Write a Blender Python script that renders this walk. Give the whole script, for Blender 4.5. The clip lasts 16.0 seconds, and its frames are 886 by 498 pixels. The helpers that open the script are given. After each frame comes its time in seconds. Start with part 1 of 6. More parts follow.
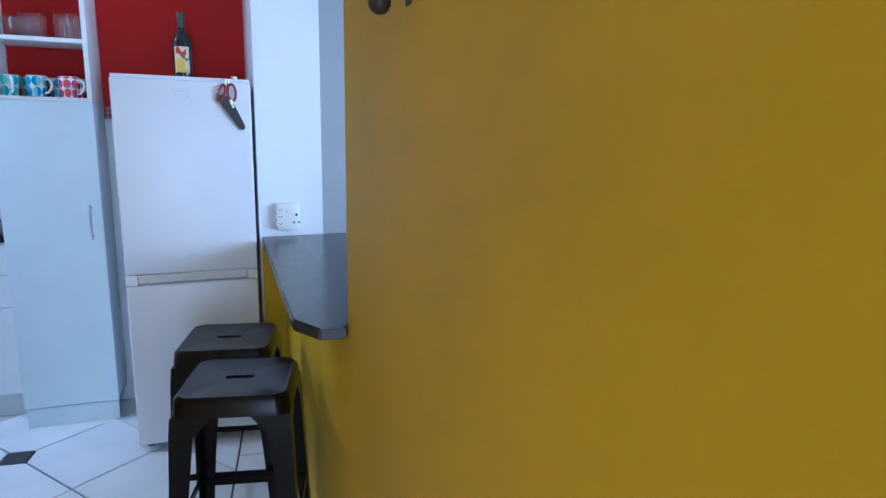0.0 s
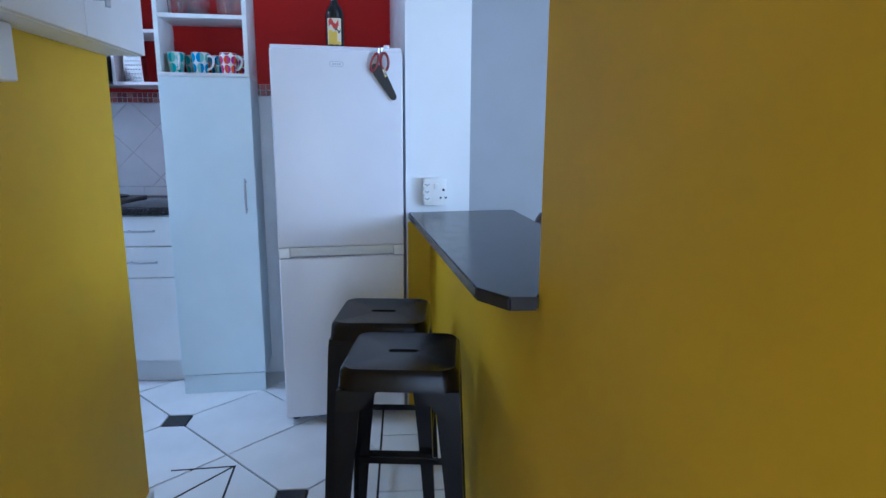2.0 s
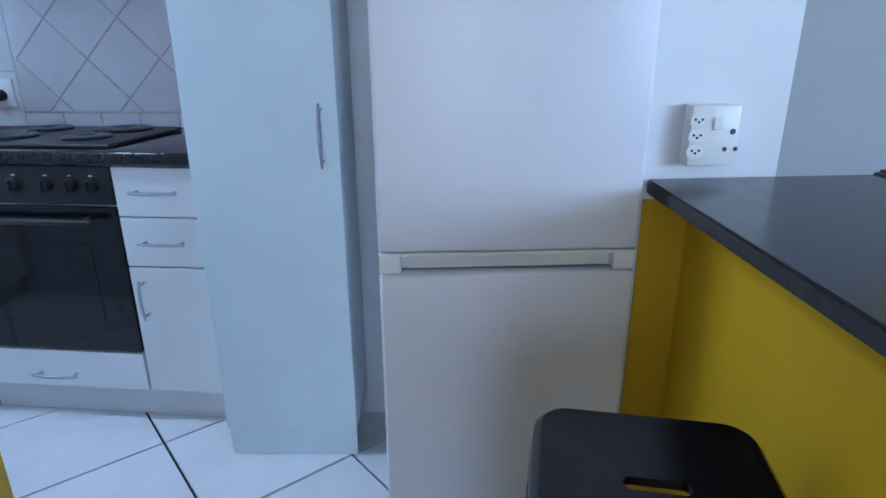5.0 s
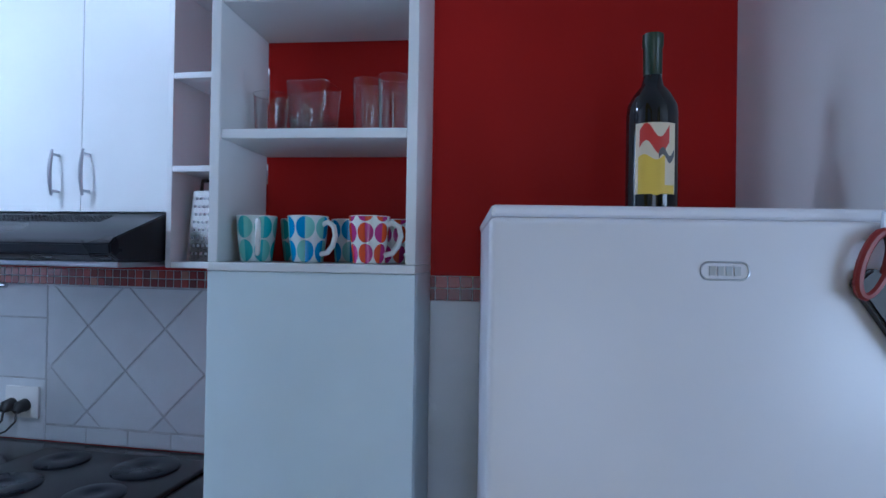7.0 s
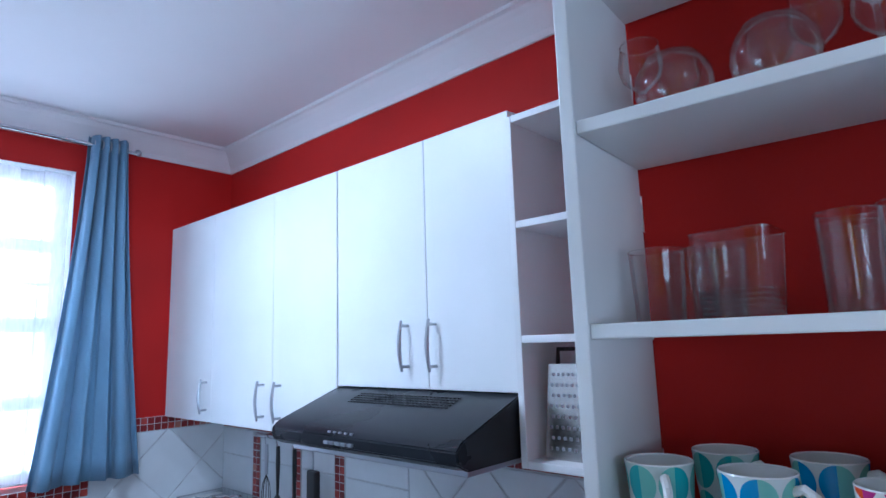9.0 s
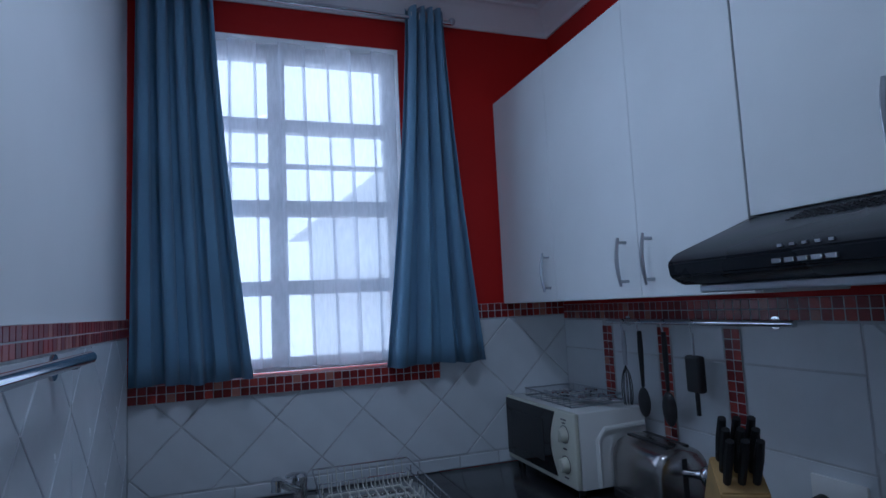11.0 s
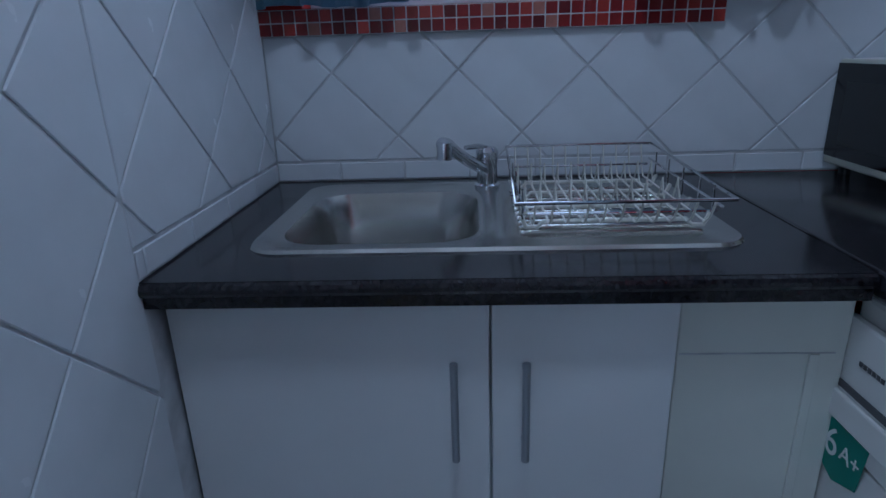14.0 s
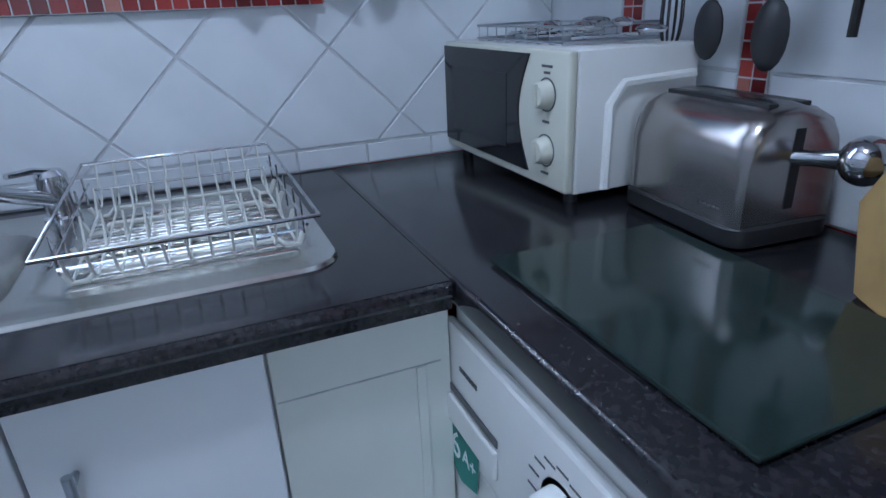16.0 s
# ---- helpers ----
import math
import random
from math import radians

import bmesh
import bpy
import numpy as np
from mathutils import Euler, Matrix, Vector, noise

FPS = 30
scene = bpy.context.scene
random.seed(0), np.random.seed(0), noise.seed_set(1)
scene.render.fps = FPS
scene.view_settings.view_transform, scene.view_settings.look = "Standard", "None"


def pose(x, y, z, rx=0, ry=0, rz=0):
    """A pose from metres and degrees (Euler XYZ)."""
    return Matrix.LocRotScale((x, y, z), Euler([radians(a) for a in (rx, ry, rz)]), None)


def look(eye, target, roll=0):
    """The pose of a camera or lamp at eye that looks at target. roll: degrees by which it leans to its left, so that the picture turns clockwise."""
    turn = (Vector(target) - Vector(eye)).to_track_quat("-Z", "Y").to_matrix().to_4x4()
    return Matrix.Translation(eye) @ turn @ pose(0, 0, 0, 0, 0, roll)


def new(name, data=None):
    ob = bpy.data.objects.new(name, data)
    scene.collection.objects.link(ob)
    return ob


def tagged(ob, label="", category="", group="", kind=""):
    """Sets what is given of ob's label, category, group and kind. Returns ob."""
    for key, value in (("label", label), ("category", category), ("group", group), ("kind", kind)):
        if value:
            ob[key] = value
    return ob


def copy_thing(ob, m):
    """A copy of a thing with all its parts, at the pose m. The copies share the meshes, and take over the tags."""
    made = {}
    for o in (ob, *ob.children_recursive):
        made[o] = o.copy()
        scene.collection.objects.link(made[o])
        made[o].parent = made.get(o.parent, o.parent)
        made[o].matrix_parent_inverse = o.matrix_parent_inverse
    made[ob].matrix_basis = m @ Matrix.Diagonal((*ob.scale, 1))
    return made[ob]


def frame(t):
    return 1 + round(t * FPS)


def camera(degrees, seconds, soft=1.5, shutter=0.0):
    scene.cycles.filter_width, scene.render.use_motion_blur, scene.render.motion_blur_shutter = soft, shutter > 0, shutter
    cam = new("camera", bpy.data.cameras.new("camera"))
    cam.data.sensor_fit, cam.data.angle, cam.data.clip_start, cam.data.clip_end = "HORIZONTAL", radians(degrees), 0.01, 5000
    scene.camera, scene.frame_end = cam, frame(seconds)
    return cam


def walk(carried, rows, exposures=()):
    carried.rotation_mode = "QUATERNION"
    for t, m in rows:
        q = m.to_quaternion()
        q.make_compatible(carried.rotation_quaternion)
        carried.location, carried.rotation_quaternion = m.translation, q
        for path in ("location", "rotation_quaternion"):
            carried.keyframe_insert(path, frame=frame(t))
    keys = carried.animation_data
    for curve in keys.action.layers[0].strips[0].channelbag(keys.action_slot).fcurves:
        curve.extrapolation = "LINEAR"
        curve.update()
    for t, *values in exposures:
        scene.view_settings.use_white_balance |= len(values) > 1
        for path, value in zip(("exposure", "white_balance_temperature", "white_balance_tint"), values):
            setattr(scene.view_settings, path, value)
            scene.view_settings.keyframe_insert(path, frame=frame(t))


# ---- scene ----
cam = camera(74.2, 16.0)
PATH = [
    (0, (0.625, -0.445, 1.342), (1.112, 1.461, 0.984), 0.9),
    (0.5, (0.62, -0.431, 1.329), (1.121, 1.473, 0.974), 0.8),
    (1, (0.588, -0.391, 1.322), (1.054, 1.52, 0.963), 0.5),
    (1.5, (0.533, -0.349, 1.328), (0.847, 1.59, 0.949), 0.3),
    (2, (0.455, -0.268, 1.239), (0.592, 1.691, 0.861), 0.3),
    (2.5, (0.387, -0.081, 1.145), (0.402, 1.877, 0.739), 0.5),
    (3, (0.358, 0.101, 1.113), (0.346, 2.046, 0.651), 0.5),
    (3.2, (0.358, 0.192, 1.099), (0.332, 2.131, 0.61), 0.5),
    (5.3, (0.153, 1.184, 1.204), (-0.042, 3.061, 0.539), -0.4),
    (5.5, (0.14, 1.267, 1.267), (-0.051, 3.14, 0.592), -0.5),
    (6, (0.135, 1.409, 1.417), (-0.096, 3.32, 0.874), -0.6),
    (6.5, (0.081, 1.439, 1.481), (-0.209, 3.403, 1.241), 0.2),
    (7, (0.014, 1.48, 1.53), (-0.346, 3.447, 1.546), 0.9),
    (7.5, (-0.022, 1.589, 1.604), (-0.499, 3.524, 1.776), 0.7),
    (8, (-0.058, 1.721, 1.703), (-0.783, 3.568, 1.95), -0.3),
    (8.5, (-0.103, 1.801, 1.732), (-1.151, 3.472, 2.064), -0.3),
    (9, (-0.242, 1.839, 1.738), (-1.576, 3.295, 2.056), -1.8),
    (9.5, (-0.408, 1.847, 1.681), (-1.96, 3.062, 2.016), -2.5),
    (9.7, (-0.457, 1.855, 1.656), (-2.07, 2.989, 1.996), -2.7),
    (11.8, (-0.858, 1.951, 1.392), (-2.829, 2.291, 1.385), -2.3),
    (12, (-0.879, 1.953, 1.374), (-2.863, 2.201, 1.312), -2.2),
    (12.5, (-0.92, 1.98, 1.331), (-2.908, 2.035, 1.128), -2.0),
    (13, (-1.021, 2.014, 1.272), (-2.989, 1.972, 0.914), -1.9),
    (13.5, (-1.224, 2.021, 1.21), (-3.158, 1.939, 0.707), -1.9),
    (14, (-1.401, 2.061, 1.192), (-3.291, 1.965, 0.543), -1.9),
    (14.5, (-1.559, 2.176, 1.195), (-3.426, 2.083, 0.482), -2.0),
    (15, (-1.603, 2.274, 1.208), (-3.464, 2.258, 0.474), -2.0),
    (15.5, (-1.572, 2.302, 1.213), (-3.4, 2.608, 0.462), -2.1),
    (16, (-1.528, 2.33, 1.21), (-3.239, 3.033, 0.45), -2.5),
]
walk(cam, [(t, look(eye, target, roll)) for t, eye, target, roll in PATH],
     [(0.0, 0.55, 4650, 10), (1.5, 0.45, 4650, 10), (2.4, 0.3, 4700, 10), (3.0, 0.5, 4750, 10), (5.5, 0.15, 4850, 10), (7.0, -.3, 4900, 10), (8.2, 0.4, 5100, 10), (9.7, -.85, 5000, 10),
      (12.0, -2.15, 4950, 10), (13.0, -2.0, 4950, 10), (14.5, -.85, 5050, 10), (16.0, -.08, 5250, 10)])

# ---- world, sun, large lights ----
XW, YS, YN = -2.77, 1.60, 3.14      # kitchen: west, south and north walls
ZC = 2.65                           # ceiling
world = bpy.data.worlds.new("sky")
scene.world = world
world.use_nodes = True
_n = world.node_tree.nodes
_sky = _n.new("ShaderNodeTexSky")
_sky.sky_type = "NISHITA"
_sky.sun_disc = False
_sky.sun_elevation = radians(48)
_sky.sun_rotation = radians(150)
world.node_tree.links.new(_sky.outputs[0], _n["Background"].inputs[0])
_n["Background"].inputs[1].default_value = 0.15


def area_lamp(name, m, sx, sy, watts, colour):
    d = bpy.data.lights.new(name, "AREA")
    d.shape, d.size, d.size_y, d.energy, d.color = "RECTANGLE", sx, sy, watts, colour
    ob = new(name, d)
    ob.matrix_world = m
    return ob


sun_data = bpy.data.lights.new("sun", "SUN")
sun_data.energy, sun_data.angle, sun_data.color = 2.0, radians(0.6), (1.0, 0.95, 0.88)
sun_lamp = new("sun", sun_data)
sun_lamp.matrix_world = look((3, -5, 8), (0, 0, 0))
# daylight in openings: kitchen window, living-room window; hall opening holds an added fill lamp
area_lamp("window_light", look((XW + 0.004, 2.10, 1.862), (0, 2.10, 1.862)), 0.76, 1.10, 4.5, (0.80, 0.90, 1.0))
area_lamp("living_window_light", look((3.55, 0.2, 1.40), (0, 1.9, 1.25)), 2.0, 1.1, 56, (0.80, 0.90, 1.0))
area_lamp("hall_door_light", look((0.5, -2.44, 1.05), (0.3, 2.0, 1.05)), 1.1, 2.0, 16, (0.92, 0.95, 1.0))

# flush lamp on the kitchen ceiling
lamp_data = bpy.data.lights.new("ceiling_light", "AREA")
lamp_data.shape, lamp_data.size, lamp_data.energy, lamp_data.color = "DISK", 0.22, 14, (0.86, 0.93, 1.0)
lamp = new("ceiling_light", lamp_data)
lamp.matrix_world = pose(-1.6, 2.12, ZC - 0.062)

# ---- materials ----


def nodes_of(name):
    m = bpy.data.materials.new(name)
    m.use_nodes = True
    t = m.node_tree
    return m, t, t.nodes["Principled BSDF"]


def mat(name, colour, rough=0.5, metal=0.0, var=0.08, scale=6.0, bump=0.0, bscale=80.0, rvar=0.08, coat=0.0, rand=0.0, fine=0.0):
    """Painted or moulded surface: blotches, fine grain, gloss that varies, bump."""
    m, t, p = nodes_of(name)
    L = t.links.new
    co = t.nodes.new("ShaderNodeTexCoord")
    n1 = t.nodes.new("ShaderNodeTexNoise")
    n1.inputs["Scale"].default_value, n1.inputs["Detail"].default_value = scale, 5
    L(co.outputs["Object"], n1.inputs["Vector"])
    mr = t.nodes.new("ShaderNodeMapRange")
    mr.inputs[1].default_value, mr.inputs[2].default_value = 0.3, 0.7
    mr.inputs[3].default_value, mr.inputs[4].default_value = 1 - var, 1 + var * 0.5
    L(n1.outputs[0], mr.inputs[0])
    value = mr.outputs[0]
    if rand:
        oi = t.nodes.new("ShaderNodeObjectInfo")
        r = t.nodes.new("ShaderNodeMapRange")
        r.inputs[3].default_value, r.inputs[4].default_value = 1 - rand, 1
        L(oi.outputs["Random"], r.inputs[0])
        mul = t.nodes.new("ShaderNodeMath")
        mul.operation = "MULTIPLY"
        L(value, mul.inputs[0]), L(r.outputs[0], mul.inputs[1])
        value = mul.outputs[0]
    n2 = t.nodes.new("ShaderNodeTexNoise")
    n2.inputs["Scale"].default_value, n2.inputs["Detail"].default_value = bscale, 3
    L(co.outputs["Object"], n2.inputs["Vector"])
    if fine:
        f = t.nodes.new("ShaderNodeMapRange")
        f.inputs[1].default_value, f.inputs[2].default_value = 0.3, 0.7
        f.inputs[3].default_value, f.inputs[4].default_value = 1 - fine, 1 + fine
        L(n2.outputs[0], f.inputs[0])
        mul = t.nodes.new("ShaderNodeMath")
        mul.operation = "MULTIPLY"
        L(value, mul.inputs[0]), L(f.outputs[0], mul.inputs[1])
        value = mul.outputs[0]
    mx = t.nodes.new("ShaderNodeVectorMath")
    mx.operation = "SCALE"
    mx.inputs[0].default_value = colour
    L(value, mx.inputs["Scale"])
    L(mx.outputs[0], p.inputs["Base Color"])
    rr = t.nodes.new("ShaderNodeMapRange")
    rr.inputs[3].default_value, rr.inputs[4].default_value = max(rough - rvar, 0.02), min(rough + rvar, 1)
    L(n1.outputs[0], rr.inputs[0])
    L(rr.outputs[0], p.inputs["Roughness"])
    p.inputs["Metallic"].default_value = metal
    p.inputs["Coat Weight"].default_value = coat
    if bump:
        b = t.nodes.new("ShaderNodeBump")
        b.inputs["Strength"].default_value, b.inputs["Distance"].default_value = bump, 0.002
        L(n2.outputs[0], b.inputs["Height"])
        L(b.outputs[0], p.inputs["Normal"])
    return m


def granite_mat():
    m, t, p = nodes_of("black_speckled_laminate")
    L = t.links.new
    co = t.nodes.new("ShaderNodeTexCoord")
    v = t.nodes.new("ShaderNodeTexNoise")
    v.inputs["Scale"].default_value, v.inputs["Detail"].default_value = 110, 4
    L(co.outputs["Object"], v.inputs["Vector"])
    c = t.nodes.new("ShaderNodeValToRGB")
    c.color_ramp.elements[0].position, c.color_ramp.elements[0].color = 0.42, (0.010, 0.010, 0.013, 1)
    c.color_ramp.elements[1].position, c.color_ramp.elements[1].color = 0.80, (0.040, 0.036, 0.040, 1)
    L(v.outputs[0], c.inputs[0])
    L(c.outputs[0], p.inputs["Base Color"])
    w = t.nodes.new("ShaderNodeTexNoise")
    w.inputs["Scale"].default_value = 7
    L(co.outputs["Object"], w.inputs["Vector"])
    r = t.nodes.new("ShaderNodeMapRange")
    r.inputs[3].default_value, r.inputs[4].default_value = 0.08, 0.22
    L(w.outputs[0], r.inputs[0])
    L(r.outputs[0], p.inputs["Roughness"])
    return m


def brushed_mat(name, colour, rough, stretch):
    m, t, p = nodes_of(name)
    L = t.links.new
    co = t.nodes.new("ShaderNodeTexCoord")
    mp = t.nodes.new("ShaderNodeMapping")
    mp.inputs["Scale"].default_value = stretch
    L(co.outputs["Object"], mp.inputs[0])
    n = t.nodes.new("ShaderNodeTexNoise")
    n.inputs["Scale"].default_value, n.inputs["Detail"].default_value = 5, 4
    L(mp.outputs[0], n.inputs["Vector"])
    r = t.nodes.new("ShaderNodeMapRange")
    r.inputs[3].default_value, r.inputs[4].default_value = rough - 0.05, rough + 0.06
    L(n.outputs[0], r.inputs[0])
    L(r.outputs[0], p.inputs["Roughness"])
    b = t.nodes.new("ShaderNodeBump")
    b.inputs["Strength"].default_value, b.inputs["Distance"].default_value = 0.04, 0.001
    L(n.outputs[0], b.inputs["Height"])
    L(b.outputs[0], p.inputs["Normal"])
    p.inputs["Base Color"].default_value = (*colour, 1)
    p.inputs["Metallic"].default_value = 1
    return m


def ramp_random_mat(name, stops, rough):
    m, t, p = nodes_of(name)
    L = t.links.new
    oi = t.nodes.new("ShaderNodeObjectInfo")
    c = t.nodes.new("ShaderNodeValToRGB")
    c.color_ramp.interpolation = "CONSTANT"
    e = c.color_ramp.elements
    while len(e) < len(stops):
        e.new(0.5)
    for el, (pos, col) in zip(e, stops):
        el.position, el.color = pos, (*col, 1)
    L(oi.outputs["Random"], c.inputs[0])
    co = t.nodes.new("ShaderNodeTexCoord")
    n = t.nodes.new("ShaderNodeTexNoise")
    n.inputs["Scale"].default_value = 60
    L(co.outputs["Object"], n.inputs["Vector"])
    mr = t.nodes.new("ShaderNodeMapRange")
    mr.inputs[3].default_value, mr.inputs[4].default_value = 0.75, 1.2
    L(n.outputs[0], mr.inputs[0])
    s = t.nodes.new("ShaderNodeVectorMath")
    s.operation = "SCALE"
    L(c.outputs[0], s.inputs[0]), L(mr.outputs[0], s.inputs["Scale"])
    L(s.outputs[0], p.inputs["Base Color"])
    p.inputs["Roughness"].default_value = rough
    return m


def thin_glass_mat(name, clear=0.85, tint=(1, 1, 1), least=0.04, most=0.30):
    m, t, p = nodes_of(name)
    tr = t.nodes.new("ShaderNodeBsdfTransparent")
    tr.inputs[0].default_value = (*tint, 1)
    gl = t.nodes.new("ShaderNodeBsdfGlossy")
    gl.inputs["Roughness"].default_value = 0.03
    mx = t.nodes.new("ShaderNodeMixShader")
    lw = t.nodes.new("ShaderNodeLayerWeight")
    lw.inputs[0].default_value = 1 - clear
    cap = t.nodes.new("ShaderNodeMapRange")
    cap.inputs[3].default_value, cap.inputs[4].default_value = least, most
    t.links.new(lw.outputs["Fresnel"], cap.inputs[0])
    t.links.new(cap.outputs[0], mx.inputs[0])
    t.links.new(tr.outputs[0], mx.inputs[1]), t.links.new(gl.outputs[0], mx.inputs[2])
    t.links.new(mx.outputs[0], t.nodes["Material Output"].inputs[0])
    return m


def sheer_mat():
    m, t, p = nodes_of("sheer_voile")
    tr = t.nodes.new("ShaderNodeBsdfTransparent")
    tl = t.nodes.new("ShaderNodeBsdfTranslucent")
    tl.inputs[0].default_value = (0.85, 0.88, 0.95, 1)
    df = t.nodes.new("ShaderNodeBsdfDiffuse")
    df.inputs[0].default_value = (0.85, 0.87, 0.92, 1)
    a, b = t.nodes.new("ShaderNodeMixShader"), t.nodes.new("ShaderNodeMixShader")
    w = t.nodes.new("ShaderNodeTexNoise")
    w.inputs["Scale"].default_value = 25
    mr = t.nodes.new("ShaderNodeMapRange")
    mr.inputs[3].default_value, mr.inputs[4].default_value = 0.40, 0.62
    t.links.new(w.outputs[0], mr.inputs[0])
    t.links.new(tl.outputs[0], a.inputs[1]), t.links.new(df.outputs[0], a.inputs[2])
    a.inputs[0].default_value = 0.4
    t.links.new(mr.outputs[0], b.inputs[0])
    t.links.new(tr.outputs[0], b.inputs[1]), t.links.new(a.outputs[0], b.inputs[2])
    t.links.new(b.outputs[0], t.nodes["Material Output"].inputs[0])
    return m


def fabric_mat(name, colour):
    m = mat(name, colour, 0.9, var=0.15, scale=3, bump=0.5, bscale=500, fine=0.12)
    m.node_tree.nodes["Principled BSDF"].inputs["Sheen Weight"].default_value = 0.2
    return m


def dots_mat(name, ground, a, b, per_turn, rows, phase):
    """Printed mug glaze: rows of large half-and-half dots round the body."""
    m, t, p = nodes_of(name)
    L = t.links.new

    def mth(op, x, y=None):
        n = t.nodes.new("ShaderNodeMath")
        n.operation = op
        for i, v in enumerate((x, y)):
            if v is None:
                continue
            if isinstance(v, (int, float)):
                n.inputs[i].default_value = v
            else:
                L(v, n.inputs[i])
        return n.outputs[0]
    co = t.nodes.new("ShaderNodeTexCoord")
    s = t.nodes.new("ShaderNodeSeparateXYZ")
    L(co.outputs["Object"], s.inputs[0])
    ang = mth("ADD", mth("MULTIPLY", mth("ARCTAN2", s.outputs[1], s.outputs[0]), per_turn / math.tau), 10 + phase)
    row = mth("MULTIPLY", s.outputs[2], rows / 0.095)
    u, v = mth("SUBTRACT", mth("FRACT", ang), 0.5), mth("SUBTRACT", mth("FRACT", row), 0.5)
    rad = mth("SQRT", mth("ADD", mth("MULTIPLY", u, u), mth("MULTIPLY", v, v)))
    dot = mth("LESS_THAN", rad, 0.47)
    cell = t.nodes.new("ShaderNodeTexWhiteNoise")
    cell.noise_dimensions = "2D"
    cc = t.nodes.new("ShaderNodeCombineXYZ")
    L(mth("FLOOR", ang), cc.inputs[0]), L(mth("FLOOR", row), cc.inputs[1])
    L(cc.outputs[0], cell.inputs["Vector"])
    half = mth("GREATER_THAN", mth("MULTIPLY", u, mth("SUBTRACT", cell.outputs[0], 0.5)), 0.0)
    m1, m2 = t.nodes.new("ShaderNodeMix"), t.nodes.new("ShaderNodeMix")
    for q in (m1, m2):
        q.data_type = "RGBA"
    m1.inputs[6].default_value, m1.inputs[7].default_value = (*a, 1), (*b, 1)
    L(half, m1.inputs[0])
    m2.inputs[6].default_value = (*ground, 1)
    L(m1.outputs[2], m2.inputs[7]), L(dot, m2.inputs[0])
    L(m2.outputs[2], p.inputs["Base Color"])
    p.inputs["Roughness"].default_value = 0.15
    return m


YELLOW = mat("yellow_wall_paint", (0.67, 0.435, 0.003), 0.55, var=0.10, scale=2.5, bump=0.10, bscale=220)
RED = mat("red_wall_paint", (0.47, 0.010, 0.007), 0.6, var=0.10, scale=3, bump=0.10, bscale=220)
WHITE = mat("white_wall_paint", (0.76, 0.77, 0.78), 0.6, var=0.06, scale=2, bump=0.10, bscale=220)
GREYW = mat("pale_grey_wall", (0.40, 0.41, 0.43), 0.6, var=0.06, scale=2, bump=0.10, bscale=220)
CEIL = mat("white_ceiling_paint", (0.78, 0.76, 0.77), 0.7, var=0.05, scale=1.5, bump=0.15, bscale=150)
MELA = mat("white_melamine", (0.78, 0.80, 0.81), 0.38, var=0.05, scale=4, bump=0.05, bscale=400, rvar=0.05)
OLDWHITE = mat("yellowed_white_board", (0.70, 0.72, 0.66), 0.45, var=0.08, scale=5)
MELAB = mat("cool_white_melamine", (0.71, 0.82, 0.86), 0.38, var=0.05, scale=4, bump=0.05, bscale=400, rvar=0.05)
FRIDGE = mat("white_enamel", (0.73, 0.73, 0.78), 0.30, var=0.03, scale=5, bump=0.04, bscale=300, rvar=0.04)
PLASTIC_W = mat("white_plastic", (0.78, 0.78, 0.76), 0.35, var=0.04)
CREAM = mat("cream_plastic", (0.61, 0.61, 0.52), 0.35, var=0.06)
BLACK = mat("black_plastic", (0.018, 0.018, 0.020), 0.38, var=0.2)
BLACKGL = mat("black_glass", (0.008, 0.008, 0.010), 0.06, var=0.1, rvar=0.03)
HOODBLK = mat("black_enamel", (0.013, 0.015, 0.020), 0.28, var=0.15)
STOOLM = mat("black_powder_coat", (0.006, 0.005, 0.006), 0.22, var=0.1, bump=0.08, bscale=250, rvar=0.03)
GRAN = granite_mat()
STEEL = brushed_mat("brushed_steel", (0.52, 0.52, 0.50), 0.23, (4, 60, 4))
TOASTM = mat("toaster_steel", (0.40, 0.38, 0.37), 0.24, metal=1, var=0.05, scale=12, rvar=0.03)
CHROME = mat("chrome", (0.62, 0.63, 0.66), 0.12, metal=1, var=0.05, rvar=0.05)
SATIN = mat("satin_nickel", (0.46, 0.48, 0.52), 0.30, metal=1, var=0.06)
WIREW = mat("white_coated_wire", (0.60, 0.60, 0.55), 0.35, var=0.1)
TILE = mat("white_glazed_tile", (0.72, 0.75, 0.78), 0.25, var=0.06, scale=9, bump=0.06, bscale=25, rvar=0.06, rand=0.06)
GROUT = mat("grey_grout", (0.58, 0.59, 0.61), 0.9, var=0.25, scale=20)
GROUTL = mat("pale_grout", (0.55, 0.55, 0.55), 0.9, var=0.2, scale=20)
MOSAIC = ramp_random_mat("red_mosaic_glass", [(0.0, (0.23, 0.012, 0.012)), (0.38, (0.19, 0.008, 0.010)), (0.60, (0.36, 0.035, 0.025)), (0.80, (0.42, 0.16, 0.12)), (0.93, (0.13, 0.006, 0.008))], 0.28)
FTILE = mat("white_floor_tile", (0.80, 0.82, 0.84), 0.22, var=0.07, scale=5, bump=0.05, bscale=60, rand=0.05)
FBLACK = mat("black_floor_tile", (0.02, 0.02, 0.025), 0.25, var=0.2)
FGROUT = mat("dark_grout", (0.03, 0.032, 0.036), 0.9, var=0.3, scale=20)
CURTAIN = fabric_mat("blue_curtain_cloth", (0.17, 0.30, 0.44))
SHEER = sheer_mat()
GLASS = thin_glass_mat("clear_glass", 0.85, (0.97, 0.98, 0.98), 0.05, 0.5)
PANE = thin_glass_mat("window_pane", 0.92)
